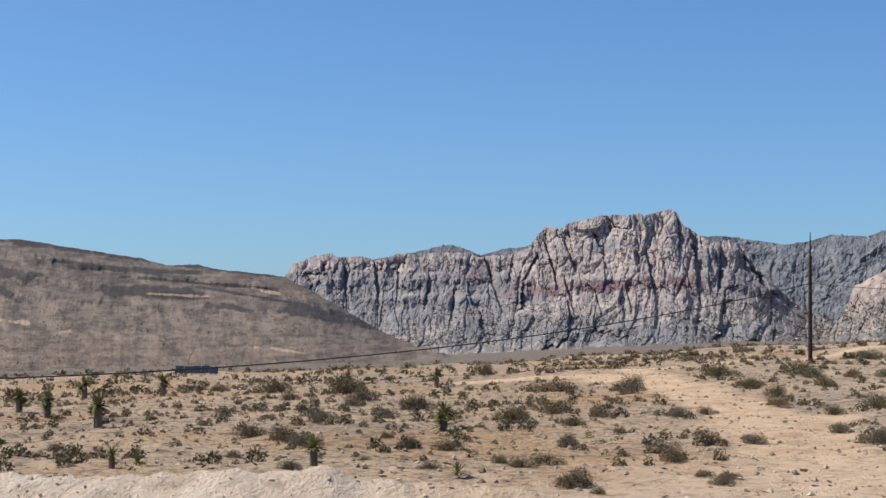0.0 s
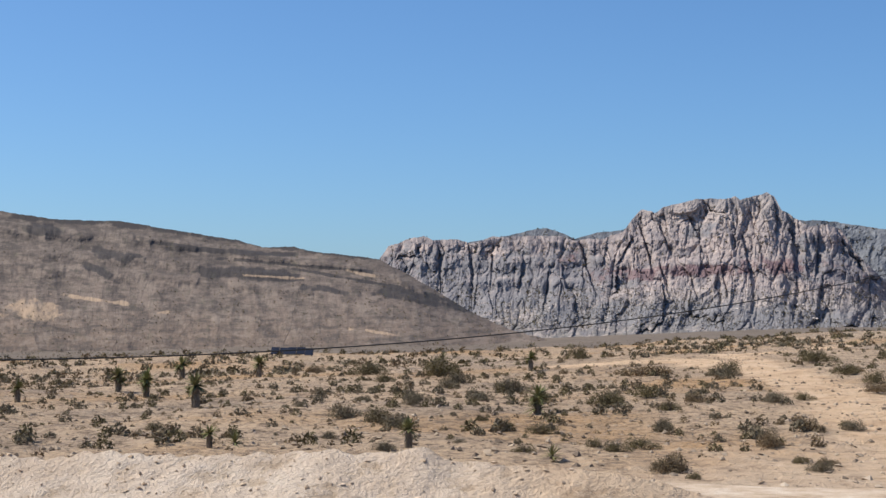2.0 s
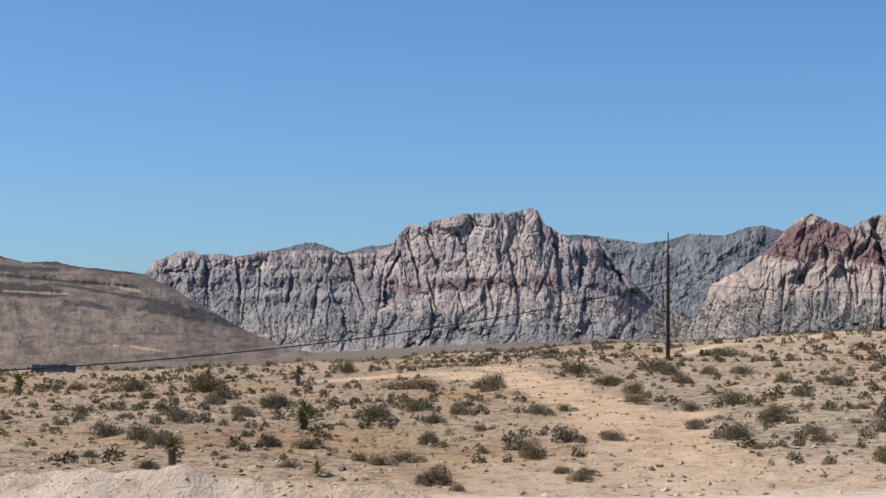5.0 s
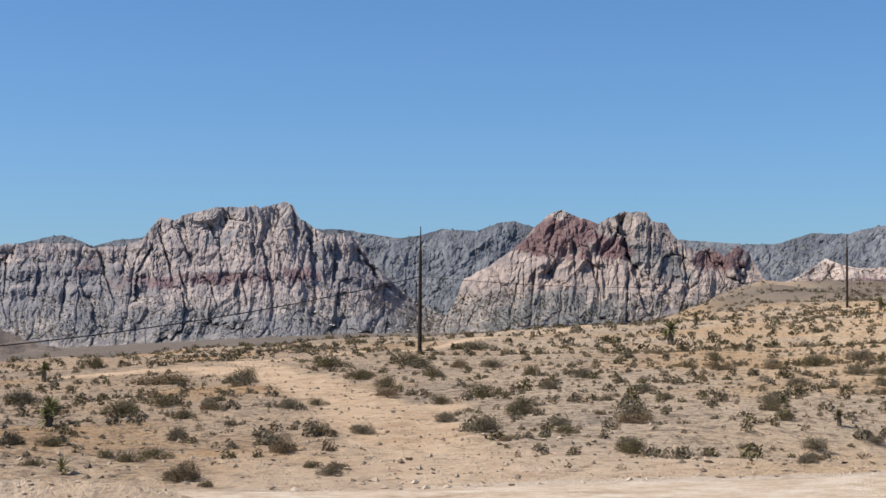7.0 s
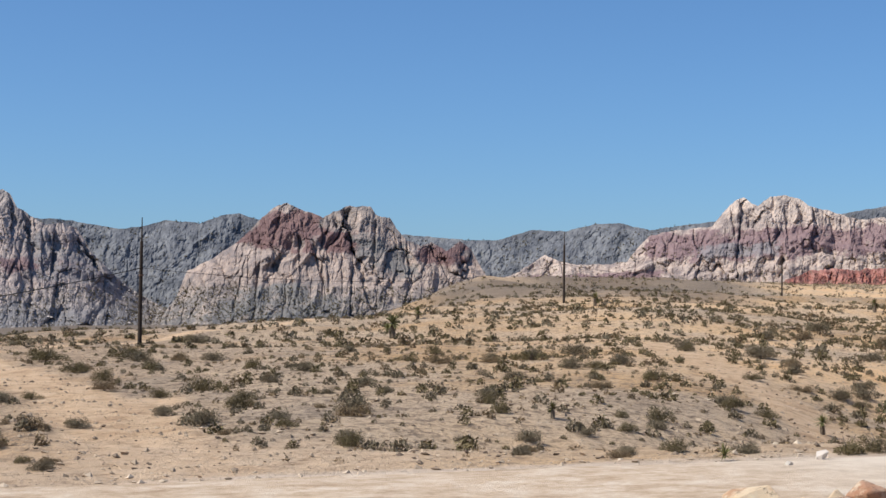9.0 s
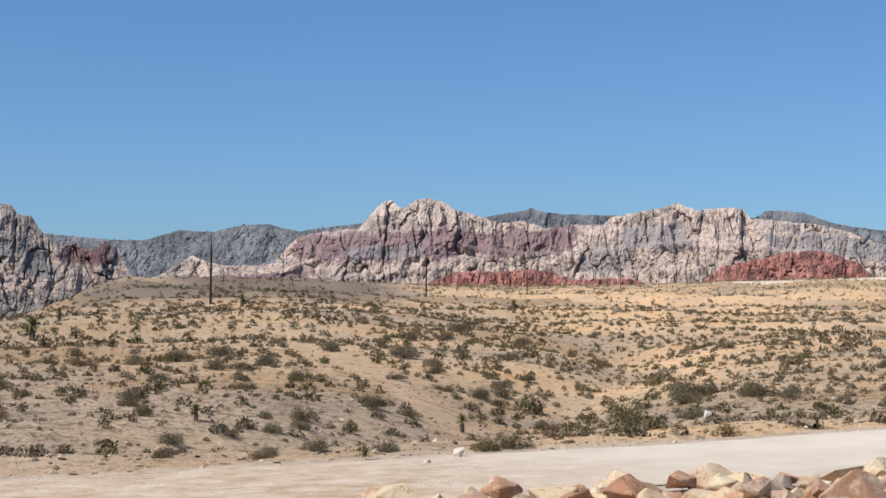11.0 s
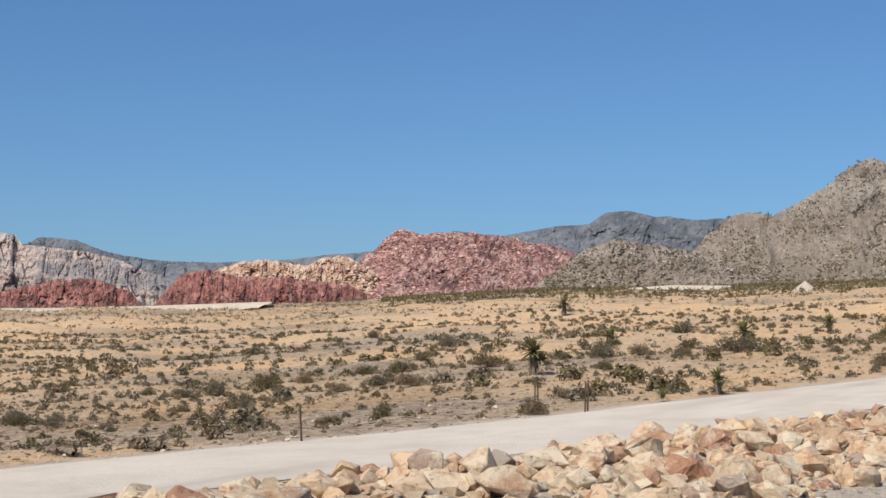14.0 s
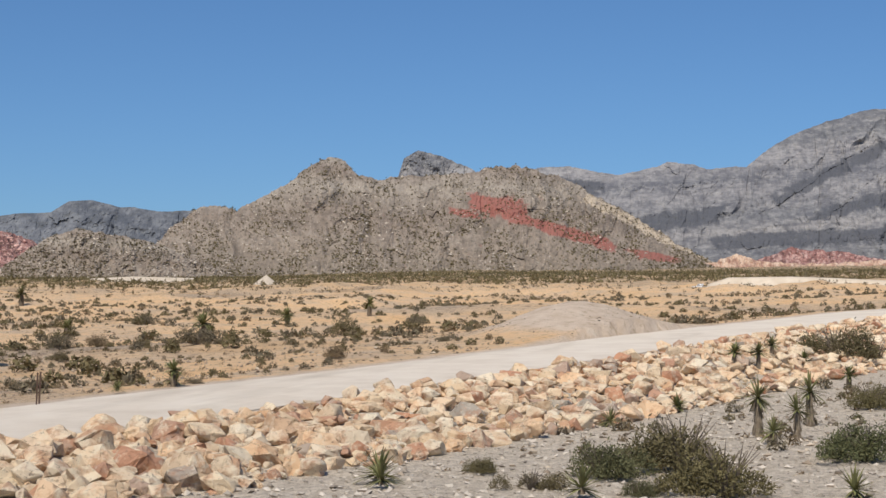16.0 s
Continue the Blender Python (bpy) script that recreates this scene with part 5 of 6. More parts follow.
def build_scrub():
    patches = ((6500, 40, 125, 3, 90, 0.22, 0.90), (18000, 115, 340, 4, 30, 0.45, 1.7), (22000, 330, 900, 5, 9, 0.9, 2.6), (16000, 800, 1900, 6, 5, 1.6, 4.2))
    for k, (count, near, far, seed, leaves, lo, hi) in enumerate(patches):
        for j, (mat, tone) in enumerate(((M_SHRUB[0], "grey-green"), (M_SHRUB[1], "olive"), (M_SHRUB[2], "dry brown"))):
            share = (0.42, 0.36, 0.22)[j]
            x, y, g = sector(int(count * share), near, far, 100 * seed + j)
            keep = open_ground(x, y) & (fbm(x * 0.02, y * 0.02, 33) + 0.35 * (g.random(len(x)) - 0.5) > 0.36)
            keep &= (g.random(len(x)) > 0.45 * step(46, 56, np.degrees(np.arctan2(x, y)))) | (np.hypot(x, y) > 420)
            x, y = x[keep], y[keep]
            w = lo + (hi - lo) * g.random(len(x)) ** 2.0
            rows = np.stack([x, y, ground_z(x, y) - 0.05 * w, w, g.uniform(0, 6.28, len(x))], 1)
            scatter("scrub", [far_shrub(60 + 3 * j + q, leaves, 0.5 + 0.1 * q, {90: 0.095, 30: 0.14}.get(leaves, 0.18)) for q in range(3)], rows, mat, tone + " low scrub spread over the desert", "scrub")
    # shrubs on the orange flats beyond the road
    for j, mat in enumerate((M_SHRUB[0], M_SHRUB[1])):
        x, y, g = sector(800, 55, 330, 90 + j, (50, 98))
        keep = open_ground(x, y)
        x, y = x[keep], y[keep]
        w = 0.5 + 1.5 * g.random(len(x)) ** 2
        rows = np.stack([x, y, ground_z(x, y) - 0.04, w, g.uniform(0, 6.28, len(x))], 1)
        scatter("scrub", [far_shrub(95 + 3 * j + q, 90, 0.5, 0.095) for q in range(3)], rows, mat, ("grey-green", "olive")[j] + " low shrubs spread over orange flats", "scrub")
    # small shrubs on the slopes about the wash
    x, y, g = sector(1900, 60, 230, 97, (24, 47))
    keep = open_ground(x, y)
    x, y = x[keep], y[keep]
    w = 0.35 + 0.75 * g.random(len(x)) ** 2
    rows = np.stack([x, y, ground_z(x, y) - 0.03, w, g.uniform(0, 6.28, len(x))], 1)
    scatter("scrub", [far_shrub(120 + q, 60, 0.55, 0.11) for q in range(3)], rows, M_SHRUB[1], "small olive shrubs spread over golden slopes", "scrub")
    # thicker scrub towards the foot of the northern hills
    x, y, g = sector(11000, 620, 1500, 79, (57, 98))
    w = g.uniform(1.6, 4.2, len(x))
    rows = np.stack([x, y, ground_z(x, y) - 0.1, w, g.uniform(0, 6.28, len(x))], 1)
    scatter("scrub", [far_shrub(70 + q, 7, 0.8, 0.22) for q in range(3)], rows, M_SHRUB[1], "dense olive scrub and yuccas on the far plain", "scrub")
    # trees and bushes on the mountains
    bushes = [far_shrub(130 + q, 9, 0.9, 0.26) for q in range(3)]
    for ob, count, lo, hi, low, high, label in ((PALE_CLIFF, 4600, 3, 7, 0.0, 0.30, "dark junipers at the foot of pale cliffs"), (PALE_CLIFF, 700, 4, 9, 0.32, 0.9, "dark bushes on ledges of pale cliffs"),
                                                (RED_CLIFF, 3000, 3, 7, 0.0, 0.30, "dark junipers at the foot of red-capped cliffs"), (WHITE_CLIFF, 1500, 3, 8, 0.0, 0.5, "dark bushes below white cliffs"),
                                                (RIDGE, 5000, 5, 9, 0.1, 0.92, "dark woods on a distant ridge"), (LIME_SLOPE, 9000, 2.0, 6.0, 0.0, 1.0, "dark bushes dotted over a limestone slope"),
                                                (FOOT_SLOPE, 2200, 1.6, 4.5, 0.0, 1.0, "dark bushes dotted over a stony foothill"), (RED_SLOPE, 900, 1.5, 4.0, 0.0, 0.8, "dark bushes among red boulders"),
                                                (MESA, 2600, 1.5, 3.6, 0.0, 0.8, "low dark bushes on a brown hillside")):
        strew(ob, "mountain_scrub", count, lo, hi, low, high, bushes, M_SHRUB[1], label, "scrub", count)
    # small dry tufts between the shrubs
    x, y, g = sector(5200, 36, 150, 77)
    keep = open_ground(x, y)
    x, y = x[keep], y[keep]
    w = g.uniform(0.12, 0.4, len(x))
    rows = np.stack([x, y, ground_z(x, y) - 0.02, w, g.uniform(0, 6.28, len(x))], 1)
    scatter("dry_tufts", [far_shrub(80 + q, 14, 0.7) for q in range(3)], rows, M_SHRUB[2], "small dry brown tufts on stony ground", "tufts")


build_scrub()


# ---- yuccas ----
def blade_mesh(length=1.0, width=0.05, droop=0.12):
    v = []
    for s in np.linspace(0, 1, 5):
        w = width * (1 - s) ** 0.6 * (0.55 + 0.9 * min(s * 3, 1)) if s < 1 else 0.0
        z = -droop * s * s
        v += [(s * length, -w, z + 0.25 * w), (s * length, 0, z - 0.1 * w), (s * length, w, z + 0.25 * w)]
    f = [(3 * i + j, 3 * i + 3 + j, 3 * i + 4 + j, 3 * i + 1 + j) for i in range(4) for j in range(2)]
    return np.array(v), np.array(f)


def blade_turns(count, g, low=-25, high=88):
    return [(g.uniform(0, 360), low + (high - low) * (i / count) ** 1.15, g.uniform(0.75, 1.1)) for i in range(count)]


def turned(v, turn, rise, size):
    m = Matrix.Rotation(radians(turn), 3, "Z") @ Matrix.Rotation(radians(-rise), 3, "Y")
    return v @ np.array(m).T * size


def rosette_mesh(seed, count=60, low=-25, width=0.085):
    g = np.random.default_rng(seed)
    v, f = blade_mesh(0.5, width * 0.5, 0.05)
    return mesh_from("rosette", *joined([(turned(v, *row), f) for row in blade_turns(count, g, low)]), M_BLADE)


def trunk_mesh(seed, height):
    """A trunk shaggy with dead hanging leaves."""
    g = np.random.default_rng(seed)
    pieces = [tube([(0, 0, -0.1), (g.normal(0, 0.02), g.normal(0, 0.02), height * 0.5), (0, 0, height)], [0.13, 0.115, 0.10], 7)]
    v, f = blade_mesh(0.26, 0.022, 0.05)
    for i in range(90):
        z, a = g.uniform(0.12, 1.0) * height, g.uniform(0, 360)
        p = turned(v, a, g.uniform(-86, -55), g.uniform(0.6, 1.1)) + (0.10 * math.cos(radians(a)), 0.10 * math.sin(radians(a)), z)
        pieces.append((p, f))
    return mesh_from("trunk", *joined(pieces), M_SKIRT)


BLADE = mesh_from("leaf", *blade_mesh(0.52, 0.026, 0.05), M_BLADE)


def build_yuccas():
    crowns = [rosette_mesh(s) for s in (1, 2, 3)]
    trunks = {h: trunk_mesh(10 + int(h * 10), h) for h in (0.5, 0.9, 1.3)}
    for i, (x, y, h) in enumerate(YUCCAS):
        r = math.hypot(x, y)
        slim = x > 30 and y < 10
        scale = (max(0.8, h / 1.8) if h > 0.8 else 0.75) if slim else max(0.5, h / 1.15)
        t = thing("yucca", *spot(x, y), rng.uniform(0, 6.28), scale, "spiky yucca with a shaggy trunk of dead leaves", "yucca", "trunked yuccas")
        stem = max(0.15, (h / scale - 0.5) * 0.8) if slim else 0.62
        size = min(trunks, key=lambda q: abs(q - stem))
        part("trunk", trunks[size], t, "brown trunk shaggy with dead leaves", pose(0, 0, 0) @ Matrix.Diagonal((1, 1, stem / size, 1)))
        top = pose(0, 0, stem + 0.05, rng.uniform(-10, 10), rng.uniform(-10, 10), rng.uniform(0, 360)) @ Matrix.Scale(1.3 if slim else 1.05, 4)
        if r < 54 and x > 30:
            crown = part("crown", mesh_from("crown", *tube([(0, 0, -0.08), (0, 0, 0.06)], [0.07, 0.02], 6), M_BLADE), t, "", top)
            for turn, rise, size_ in blade_turns(54, rng, -40):
                part("leaf", BLADE, crown, "", pose(0, 0, 0, 0, -rise, turn) @ Matrix.Scale(size_, 4))
        else:
            part("crown", crowns[i % 3], t, "", top)
        if (i % 4 == 0 and h > 1.2) or (not slim and i % 2):
            part("side_crown", crowns[(i + 1) % 3], t, "", pose(0.16, 0.06, stem * 0.72, 0, 35, rng.uniform(0, 360)) @ Matrix.Scale(0.6, 4))
    for i, (x, y, w) in enumerate(ROSETTES):
        t = thing("yucca", *spot(x, y, -0.06), rng.uniform(0, 6.28), w, "stemless yucca rosette with stiff spiky green leaves", "yucca", "stemless yuccas")
        core = part("crown", mesh_from("crown", *tube([(0, 0, -0.1), (0, 0, 0.1)], [0.09, 0.03], 6), M_SKIRT), t, "", pose(0, 0, 0.12))
        for turn, rise, size in blade_turns(52, rng, -18):
            part("leaf", BLADE, core, "", pose(0, 0, 0, 0, -rise, turn) @ Matrix.Scale(size * 1.05, 4))


build_yuccas()


# ---- riprap ----
def build_riprap():
    shapes = [chunk(200 + k, (0.62, 0.75, 0.5, 0.66)[k % 4], 14 + k % 6, True) for k in range(14)]
    meshes = [mesh_from("boulder", v, f, M_BOULDER) for v, f in shapes]
    g = np.random.default_rng(5)
    rows = []
    for wx in np.arange(15, 165, 0.5):
        yc = np.interp(wx, *np.array(ROAD).T)
        slope = (np.interp(wx + 1, *np.array(ROAD).T) - yc)
        n = math.hypot(1, slope)
        grow = min(1.0, (wx - 13) / 12)
        outer = 4.9 + 6.6 * grow
        for off in np.arange(4.9, outer, 0.52):
            jx, jo = g.uniform(-0.28, 0.28), g.uniform(-0.25, 0.25)
            w = g.choice([0.4, 0.62, 0.9, 1.25], p=[0.30, 0.34, 0.26, 0.10]) * g.uniform(0.75, 1.1)
            o = -(off + jo)
            x, y = wx + jx - slope / n * o, yc + o / n
            rows.append((x, y, w, g.uniform(0, 6.28), g.uniform(-16, 16), g.uniform(-16, 16)))
    rows = np.array(rows)
    z = ground_z(rows[:, 0], rows[:, 1])
    bank = thing("riprap_bank", 0, 0, 0, label="bank of tan and rust boulders lining the road", category="riprap")
    order = np.argsort(np.hypot(rows[:, 0] - 36, rows[:, 1] - 10))
    for n, i in enumerate(order):
        x, y, w, turn, tx, ty = rows[i]
        if n < 300:
            part("boulder", meshes[i % 14], bank, "", pose(x, y, z[i] + 0.16 * w, tx, ty, math.degrees(turn)) @ Matrix.Scale(w, 4))
    rest = order[300:]
    places = np.stack([rows[rest, 0], rows[rest, 1], z[rest] + 0.16 * rows[rest, 2], rows[rest, 2], rows[rest, 3]], 1)
    fill = scatter("boulder_fill", [chunk(230 + k, 0.65, 9) for k in range(6)], places, M_FILL, "many tan and rust boulders farther along the bank", "boulders")


def build_stones():
    kinds = [pebble(300 + k) for k in range(6)]
    x, y, g = sector(30000, 34, 140, 81, even=1.3)
    d, _ = along(x, y, ROAD)
    keep = (d > HALF_ROAD + 0.6)
    x, y = x[keep], y[keep]
    w = 0.05 + 0.20 * g.random(len(x)) ** 4
    scatter("stones", kinds, np.stack([x, y, ground_z(x, y) + 0.1 * w, w, g.uniform(0, 6.28, len(x))], 1), M_STONE, "pale stones scattered over the desert ground", "stones")
    # paler stones on the sandy flats
    x, y, h = sector(6000, 36, 170, 83, (30, 98), even=1.2)
    keep = open_ground(x, y)
    x, y = x[keep], y[keep]
    w = 0.06 + 0.26 * h.random(len(x)) ** 4
    scatter("stones", kinds, np.stack([x, y, ground_z(x, y) + 0.1 * w, w, h.uniform(0, 6.28, len(x))], 1), scattered_rock("pale_desert_stones", (0.22, 0.165, 0.12), (0.48, 0.39, 0.29)), "pale and brown stones strewn over sandy flats", "stones")
    # gravel on the near side
    a, r = np.radians(g.uniform(52, 99, 20000)), g.uniform(20, 75, 20000)
    x, y = r * np.sin(a), r * np.cos(a)
    d, _ = along(x, y, ROAD)
    keep = d < -9.5
    x, y = x[keep], y[keep]
    w = 0.05 + 0.2 * g.random(len(x)) ** 4
    scatter("gravel", kinds, np.stack([x, y, ground_z(x, y) + 0.1 * w, w, g.uniform(0, 6.28, len(x))], 1), scattered_rock("grey_gravel", (0.25, 0.21, 0.165), (0.52, 0.45, 0.37)), "loose grey gravel below the riprap", "gravel")
    # pale rubble along the road's edges
    wx = g.uniform(-25, 45, 1500)
    o = np.where(g.random(1500) < 0.7, g.uniform(3.9, 6.0, 1500), -g.uniform(3.9, 5.2, 1500))
    x, y = wx, np.interp(wx, *np.array(ROAD).T) + o
    w = 0.04 + 0.20 * g.random(1500) ** 5
    scatter("rubble", kinds, np.stack([x, y, ground_z(x, y) + 0.08 * w, w, g.uniform(0, 6.28, 1500)], 1), scattered_rock("pale_rubble", (0.30, 0.23, 0.165), (0.50, 0.40, 0.30)), "pale rubble along the edge of the road", "rubble")


def build_clods():
    kinds = [pebble(340 + k) for k in range(6)]
    g = np.random.default_rng(44)
    wx = g.uniform(-16, 6, 6000)
    x, y = wx, np.interp(wx, *np.array(ROAD).T) - g.uniform(4.2, 9.2, 6000)
    keep = berm(x, y) > 0.08
    x, y = x[keep], y[keep]
    w = 0.02 + 0.085 * g.random(len(x)) ** 5
    scatter("clods", kinds, np.stack([x, y, ground_z(x, y) + 0.1 * w, w, g.uniform(0, 6.28, len(x))], 1), scattered_rock("sandy_clods", (0.40, 0.29, 0.19), (0.56, 0.43, 0.31)), "sandy clods and stones on a graded earth heap", "clods")


def build_talus():
    kinds = [pebble(360 + k) for k in range(6)]
    pink = scattered_rock("pink_boulders", (0.30, 0.13, 0.11), (0.56, 0.34, 0.28))
    tan = scattered_rock("limestone_boulders", (0.22, 0.18, 0.14), (0.50, 0.43, 0.35))
    buff = scattered_rock("buff_boulders", (0.42, 0.27, 0.19), (0.70, 0.52, 0.38))
    strew(RED_SLOPE, "talus", 6500, 2, 9, 0.0, 1.0, kinds, pink, "pinkish red boulders heaped over a tall hill", "boulders", 21)
    strew(CREAM_SLOPE, "talus", 900, 3, 9, 0.0, 0.9, kinds, buff, "cream boulders and knobs on a sandstone hill", "boulders", 22)
    strew(FOOT_SLOPE, "talus", 2600, 1.5, 5, 0.0, 1.0, kinds, tan, "grey-tan boulders strewn over a foothill", "boulders", 23)
    strew(LIME_SLOPE, "talus", 7000, 1.5, 7, 0.0, 1.0, kinds, tan, "grey-tan boulders strewn over a limestone mountain", "boulders", 24)
    strew(PALE_CLIFF, "talus", 2200, 3, 9, 0.0, 0.34, kinds, scattered_rock("pale_fallen_blocks", (0.26, 0.235, 0.22), (0.52, 0.46, 0.42)), "pale fallen blocks at the foot of the cliffs", "boulders", 25)


build_talus()
build_riprap()
build_stones()
build_clods()


# ---- poles and cable ----
POLES = [(12.3, 131, 3.64), (26.64, 222, 3.23), (33.95, 350, 2.50), (37.4, 480, 2.02), (40.57, 640, 2.16), (41.87, 770, 2.22)]   # bearing, distance, slope to the top


def build_poles():
    tops = []
    for b, r, el in POLES:
        x, y = r * math.sin(radians(b)), r * math.cos(radians(b))
        z = float(ground_z(x, y)) - 0.3
        top = EYE + r * math.tan(radians(el))
        h = top - z
        t = thing("utility_pole", x, y, z, 0, 1, "tall dark wooden utility pole on the desert rise", "utility pole", "line of poles")
        lean = 0.012 * h
        part("shaft", mesh_from("shaft", *tube([(0, 0, 0), (lean * 0.4, 0, h * 0.45), (lean * 0.8, 0, h * 0.82)], [0.17, 0.15, 0.12], 10), M_WOOD, True), t)
        part("top_pin", mesh_from("top_pin", *tube([(lean * 0.8, 0, h * 0.80), (lean, 0, h)], [0.075, 0.035], 8), M_WOOD, True), t, "thin spike at the pole's top")
        part("bracket", mesh_from("bracket", *box(lean * 0.6, 0, h * 0.56, 0.30, 0.34, 0.14), M_STEEL), t, "small cable bracket")
        tops.append(Vector((x + lean * 0.6, y, z + h * 0.56)))
    a = Vector((27.9 + 0.1, 128.0, EYE + 4.44))
    line = [a + Vector((-74 * u, -70 * u, -16.9 * u + 11.45 * u * u)) for u in np.linspace(0, 1.35, 60)]
    foot = line[-1]
    z = float(ground_z(foot.x, foot.y)) - 0.3
    t = thing("utility_pole", foot.x, foot.y, z, 0, 1, "tall dark wooden utility pole on the desert rise", "utility pole", "line of poles")
    part("shaft", mesh_from("shaft", *tube([(0, 0, 0), (0, 0, foot.z - z + 0.6)], [0.17, 0.14], 10), M_WOOD, True), t)
    tagged(new("cable", mesh_from("cable", *tube(line, [0.038] * 60, 5), M_CABLE, True)), "thick black slack cable hung from a utility pole", "cable")
    for p, q in zip([a] + tops[1:2], tops[1:3]):
        path = [p.lerp(q, u) - Vector((0, 0, 4 * 1.6 * u * (1 - u))) for u in np.linspace(0, 1, 30)]
        tagged(new("cable", mesh_from("cable", *tube(path, [0.022] * 30, 4), M_CABLE, True)), "thin dark cable between two utility poles", "cable")


build_poles()


# ---- small things ----
def build_posts():
    for i, (x, y, h) in enumerate(POSTS):
        t = thing("fence_post", *spot(x, y, 0.15), 0.5 * i, 1, "thin rusty steel fence post beside the road", "fence post", "fence posts")
        t.rotation_euler = (0.03 * (i % 3 - 1), 0.04 * ((i * 2) % 3 - 1), 0.5 * i)
        n = h + 0.15
        web = joined([box(0, 0, n / 2, 0.05, 0.012, n), box(0, 0.022, n / 2, 0.012, 0.04, n)])
        part("web", mesh_from("web", *web, M_STEEL), t)
        studs = joined([box(0, -0.012, z, 0.02, 0.014, 0.02) for z in np.arange(0.3, n, 0.12)])
        part("studs", mesh_from("studs", *studs, M_STEEL), t)


build_posts()


def build_solar():
    x, y, z = spot(-26.0, 178.0)
    m, nt, b = material("dark_panel", 0.25)
    tone = ramp(nt, grain(nt, 0.6, 3), [(0.3, (0.012, 0.016, 0.03)), (0.7, (0.03, 0.037, 0.06))])
    nt.links.new(tone, b.inputs["Base Color"])
    t = thing("solar_array", x, y, z, radians(-8), 1, "row of dark blue solar panels on low steel legs", "solar panels")
    for k in range(5):
        v, f = box(0, 0, 0, 0.9, 0.05, 0.85)
        me = mesh_from("panel", v, f, m)
        part("panel", me, t, "", pose(-1.95 + 0.94 * k, 0.1 * (k % 2), 0.55 + (0.04, 0.0, 0.05, 0.07, -0.04)[k], -32, 0, 0))
    for k in (-2.0, -0.7, 0.7, 2.0):
        part("leg", mesh_from("leg", *box(k, 0.2, 0.3, 0.07, 0.07, 0.9), M_STEEL), t)


build_solar()


def build_truck():
    b, r = 86.1, 480
    x, y = r * math.sin(radians(b)), r * math.cos(radians(b))
    white = plain("white_paint", (0.7, 0.7, 0.7), (0.8, 0.8, 0.8), 1, 0.35, randomness=0.0)
    glass, nt, bs = material("dark_glass", 0.08)
    bs.inputs["Base Color"].default_value = (0.02, 0.025, 0.03, 1)
    rubber = plain("tyre_rubber", (0.02, 0.02, 0.02), (0.04, 0.04, 0.04), 5)
    t = thing("pickup_truck", x, y, float(ground_z(x, y)), radians(28), 1.0, "small white pickup truck parked far off on pale dirt", "truck")
    bm = bmesh.new()
    for p in ((-0.95, -2.6, 0.45), (0.95, -2.6, 0.45), (0.95, 2.6, 0.45), (-0.95, 2.6, 0.45)):
        bm.verts.new(p)
    base = bm.faces.new(bm.verts)
    up = bmesh.ops.extrude_face_region(bm, geom=[base])
    bmesh.ops.translate(bm, vec=(0, 0, 0.62), verts=[e for e in up["geom"] if isinstance(e, bmesh.types.BMVert)])
    bmesh.ops.bevel(bm, geom=list(bm.edges), offset=0.1, segments=2, affect="EDGES")
    bmesh.ops.recalc_face_normals(bm, faces=bm.faces)
    body = bpy.data.meshes.new("body")
    bm.to_mesh(body)
    bm.free()
    body.materials.append(white)
    part("body", body, t)
    cab = [(-0.85, -0.6, 1.05), (0.85, -0.6, 1.05), (0.85, 1.3, 1.05), (-0.85, 1.3, 1.05), (-0.7, -0.3, 1.8), (0.7, -0.3, 1.8), (0.7, 0.8, 1.8), (-0.7, 0.8, 1.8)]
    part("cab", mesh_from("cab", cab, [(4, 5, 6, 7), (0, 1, 5, 4), (1, 2, 6, 5), (2, 3, 7, 6), (3, 0, 4, 7)], white), t)
    part("windscreen", mesh_from("windscreen", [(-0.72, 1.2, 1.17), (0.72, 1.2, 1.17), (0.62, 0.86, 1.7), (-0.62, 0.86, 1.7)], [(0, 1, 2, 3)], glass), t)
    part("rear_window", mesh_from("rear_window", [(-0.72, -0.56, 1.2), (0.72, -0.56, 1.2), (0.6, -0.36, 1.7), (-0.6, -0.36, 1.7)], [(3, 2, 1, 0)], glass), t)
    for s in (-1, 1):
        for q in (-1.6, 1.6):
            part("wheel", mesh_from("wheel", *tube([(s * 0.7, q, 0.36), (s * 0.74, q, 0.36), (s * 0.96, q, 0.36), (s * 0.98, q, 0.36)], [0.2, 0.36, 0.36, 0.22], 14), rubber), t)


build_truck()


def build_pile():
    """A cone of dumped sand far off on the plain."""
    b, r = 71.3, 740
    x, y = r * math.sin(radians(b)), r * math.cos(radians(b))
    rad, ang = np.linspace(0, 1, 14), np.linspace(0, 2 * math.pi, 49)[:-1]
    A, R = np.meshgrid(ang, rad)
    hz = 5.4 * (1 - R) ** 1.05 + (fbm(np.cos(A) * 3 + R * 4, np.sin(A) * 3, 5) - 0.5) * 0.8 * R
    v = np.stack([np.cos(A) * R * 7.5, np.sin(A) * R * 7.5, hz - 0.7], -1).reshape(-1, 3)
    f = [(i * 48 + k, i * 48 + (k + 1) % 48, (i + 1) * 48 + (k + 1) % 48, (i + 1) * 48 + k) for i in range(13) for k in range(48)]
    ob = new("sand_pile", mesh_from("sand_pile", v, f, plain("dumped_sand", (0.46, 0.38, 0.29), (0.58, 0.49, 0.39), 0.8, bump=0.05, randomness=0.0), True))
    ob.location = (x, y, float(ground_z(x, y)))
    tagged(ob, "cone-shaped pile of pale sand on the plain", "sand pile")


build_pile()


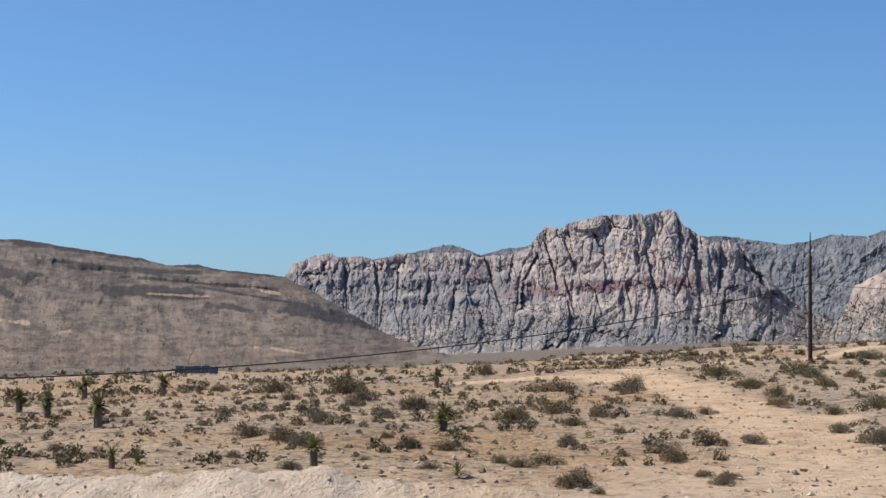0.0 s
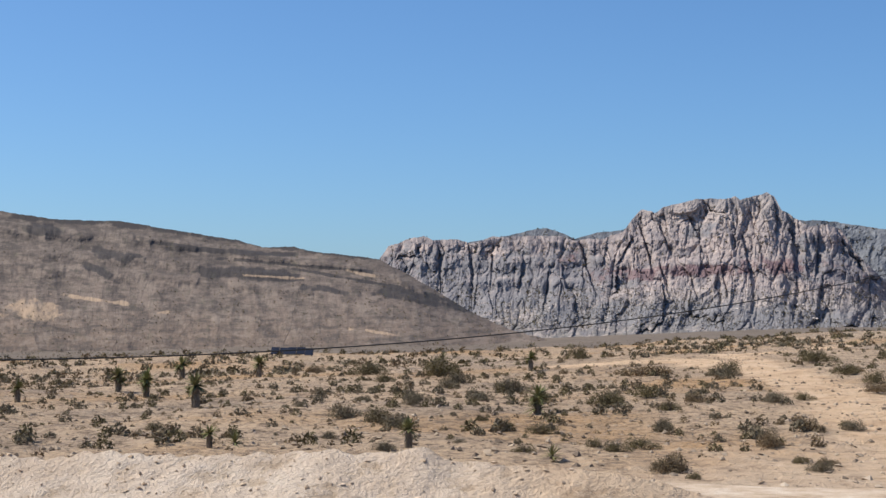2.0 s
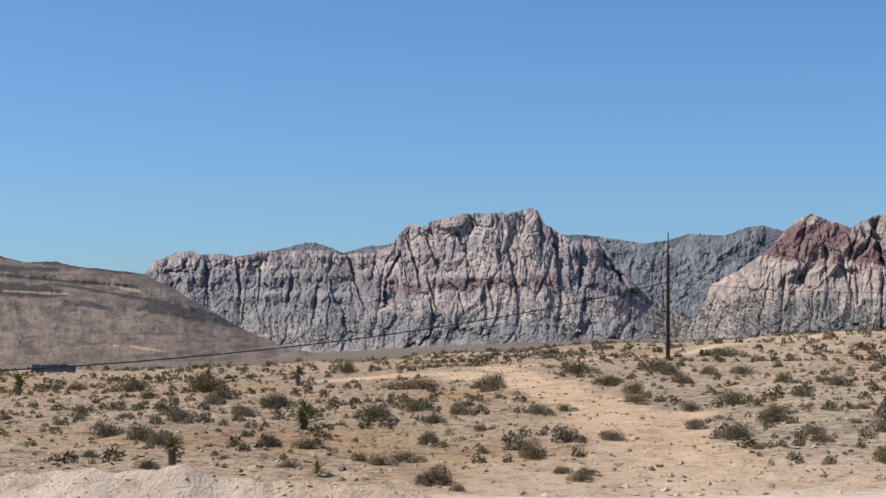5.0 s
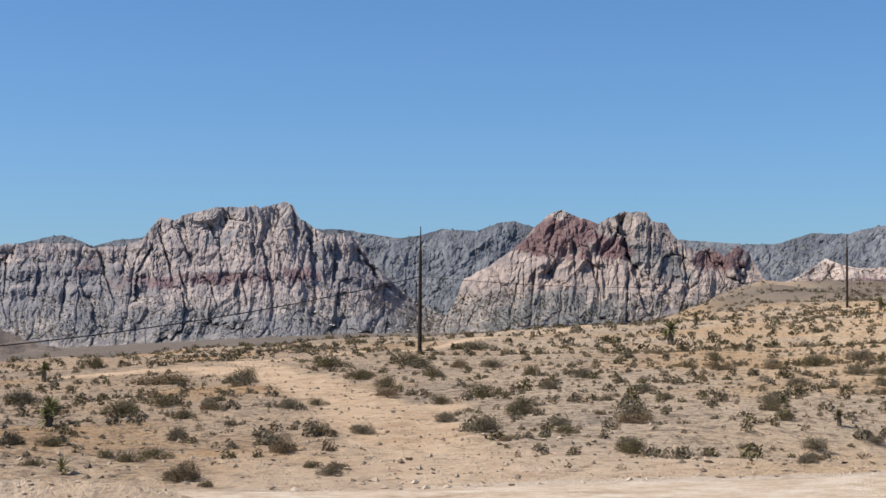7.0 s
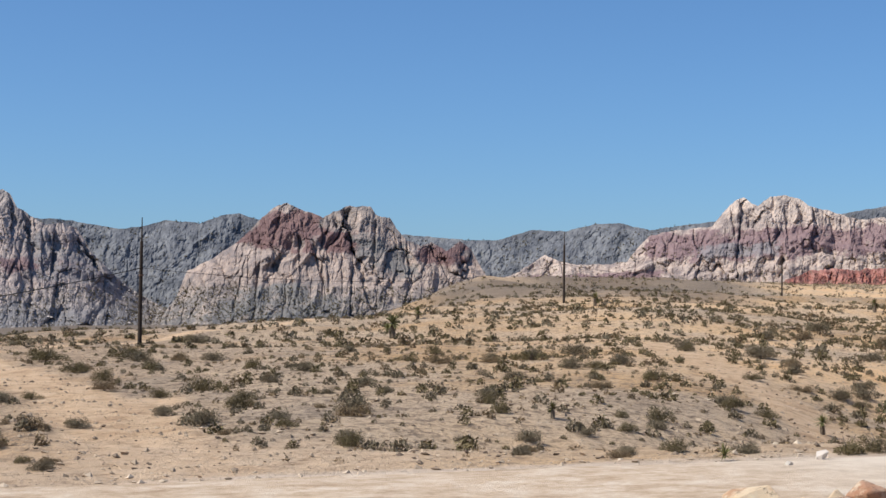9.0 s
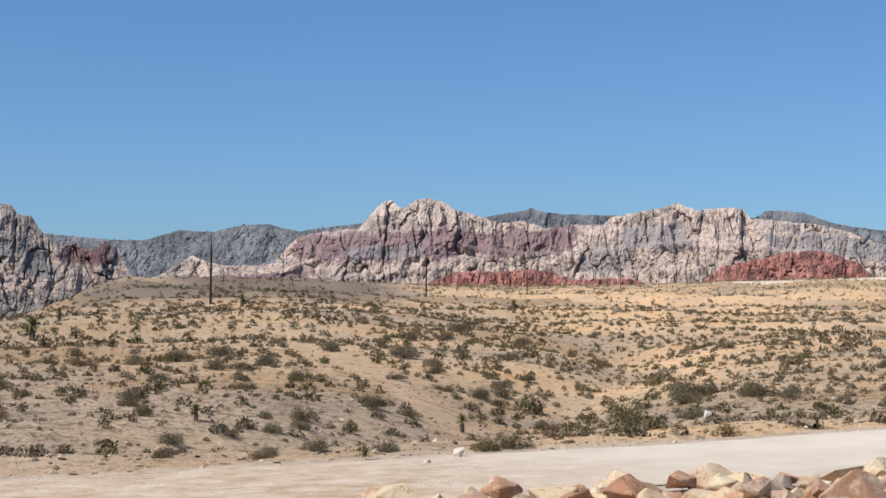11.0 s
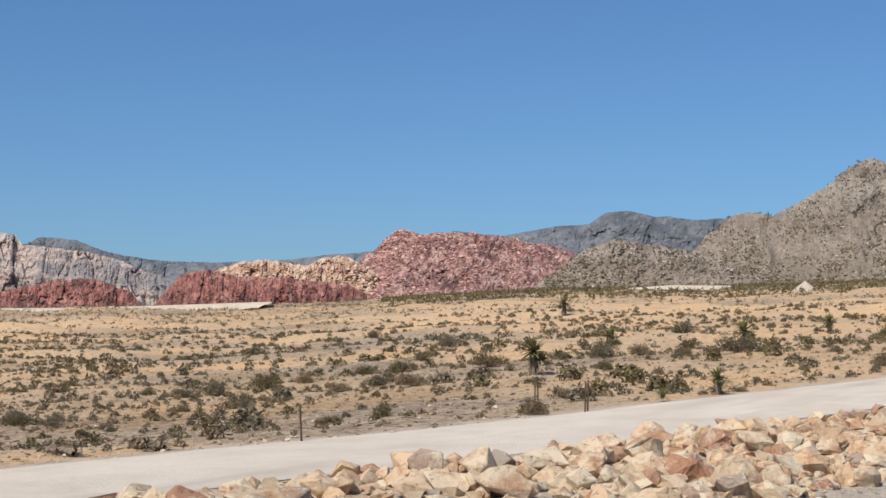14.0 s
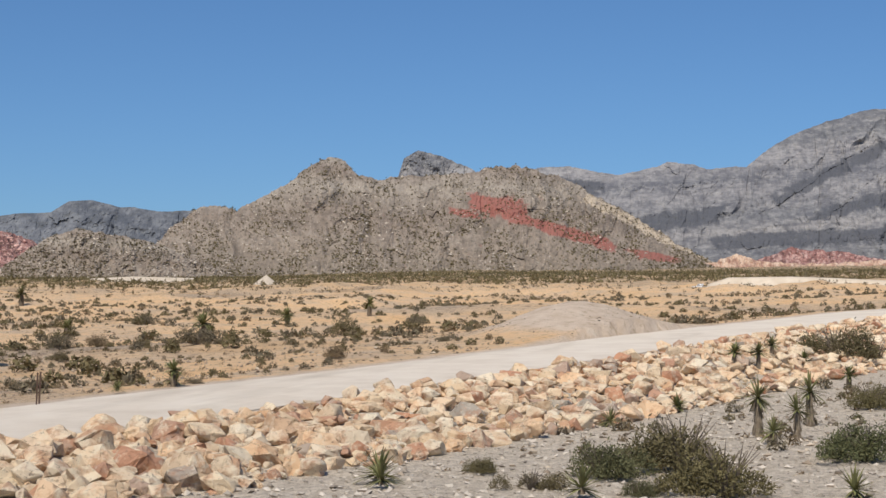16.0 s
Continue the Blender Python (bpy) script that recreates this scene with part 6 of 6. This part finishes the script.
def dead_clump(x, y, w, seed):
    g = np.random.default_rng(seed)
    t = thing("dead_yucca", *spot(x, y), g.uniform(0, 6.28), 1.0, "fallen dead yucca with a heap of brown leaves", "dead yucca", "dead yuccas")
    v, f = blade_mesh(0.42, 0.03, 0.1)
    pieces = [(turned(v, g.uniform(0, 360), g.uniform(-5, 70), g.uniform(0.6, 1.1)) + (g.uniform(-w / 2, w / 2), g.normal(0, 0.12), 0.03), f) for _ in range(70)]
    part("dead_leaves", mesh_from("dead_leaves", *joined(pieces), M_SKIRT), t)
    part("fallen_trunk", mesh_from("fallen_trunk", *tube([(-w / 2, 0.1, 0.08), (0, -0.02, 0.13), (w / 2, 0.05, 0.1)], [0.07, 0.09, 0.06], 7), M_SKIRT), t)


for k, (x, y, w) in enumerate([(30.6, 29.0, 1.4), (32.6, 27.9, 0.9), (47.5, 7.3, 0.8)]):
    dead_clump(x, y, w, 400 + k)


def single_stone(x, y, w, tone, label, seed):
    m = scattered_rock("lone_stone", tone, tuple(v * 1.3 for v in tone))
    ob = new("stone", mesh_from("stone", *chunk(seed, 0.75), m))
    ob.location, ob.scale, ob.rotation_euler = Vector(spot(x, y)) + Vector((0, 0, 0.22 * w)), (w,) * 3, (0.1, 0.2, seed)
    tagged(ob, label, "stone")
single_stone(41.3, 43.6, 0.53, (0.5, 0.48, 0.45), "pale grey stone in the wash", 500)
single_stone(20.3, 28.9, 0.40, (0.34, 0.30, 0.26), "pale grey stone among shrubs by the road", 501)
single_stone(18.8, 27.9, 0.25, (0.45, 0.40, 0.34), "white stone at the road's edge", 502)
single_stone(0.4, 50.2, 0.34, (0.06, 0.05, 0.045), "dark upright stone beside a yucca", 503)


# ---- graded embankments far off ----
def embankment(label, line, thick, r, seed):
    """A low bank of graded earth seen across the plain: line = (bearing, slope of its top in degrees)."""
    b, el = np.array(line).T
    az = np.arange(b[0], b[-1], 0.05)
    top = np.interp(az, b, el)
    high = thick * np.minimum(1, np.minimum(az - az[0], az[-1] - az) / 0.6 + 0.15) * (0.8 + 0.4 * vnoise(az * 5, az * 0, seed))
    rows = []
    for out, down in ((0.0, 1.6), (0.004, 1.0), (0.010, 0.12), (0.014, 0.0), (0.024, 0.02), (0.034, 1.4)):
        rr = r * (1 + out)
        rows.append(np.stack([rr * np.sin(np.radians(az)), rr * np.cos(np.radians(az)), EYE + rr * np.tan(np.radians(top - down * high))], -1))
    me = mesh_from("embankment", np.array(rows).reshape(-1, 3), grid_faces(6, len(az)), M_GRADED, False)
    tagged(new("embankment", me), label, "embankment")


M_GRADED = plain("graded_earth", (0.52, 0.42, 0.31), (0.66, 0.56, 0.44), 0.25, source="Position", bump=0.2, randomness=0.0)
embankment("long pale graded road bank across the plain", [(43.6, 1.50), (47.0, 1.54), (50.2, 1.66), (53.3, 1.78)], 0.13, 830, 1)
embankment("pale graded bank in front of a stony foothill", [(65.4, 2.24), (66.8, 2.33), (68.9, 2.30)], 0.12, 900, 2)
embankment("broad pale graded pad beside the truck", [(86.3, 2.20), (87.0, 2.43), (89.1, 2.46), (90.7, 2.40), (93.4, 2.25)], 0.34, 470, 3)
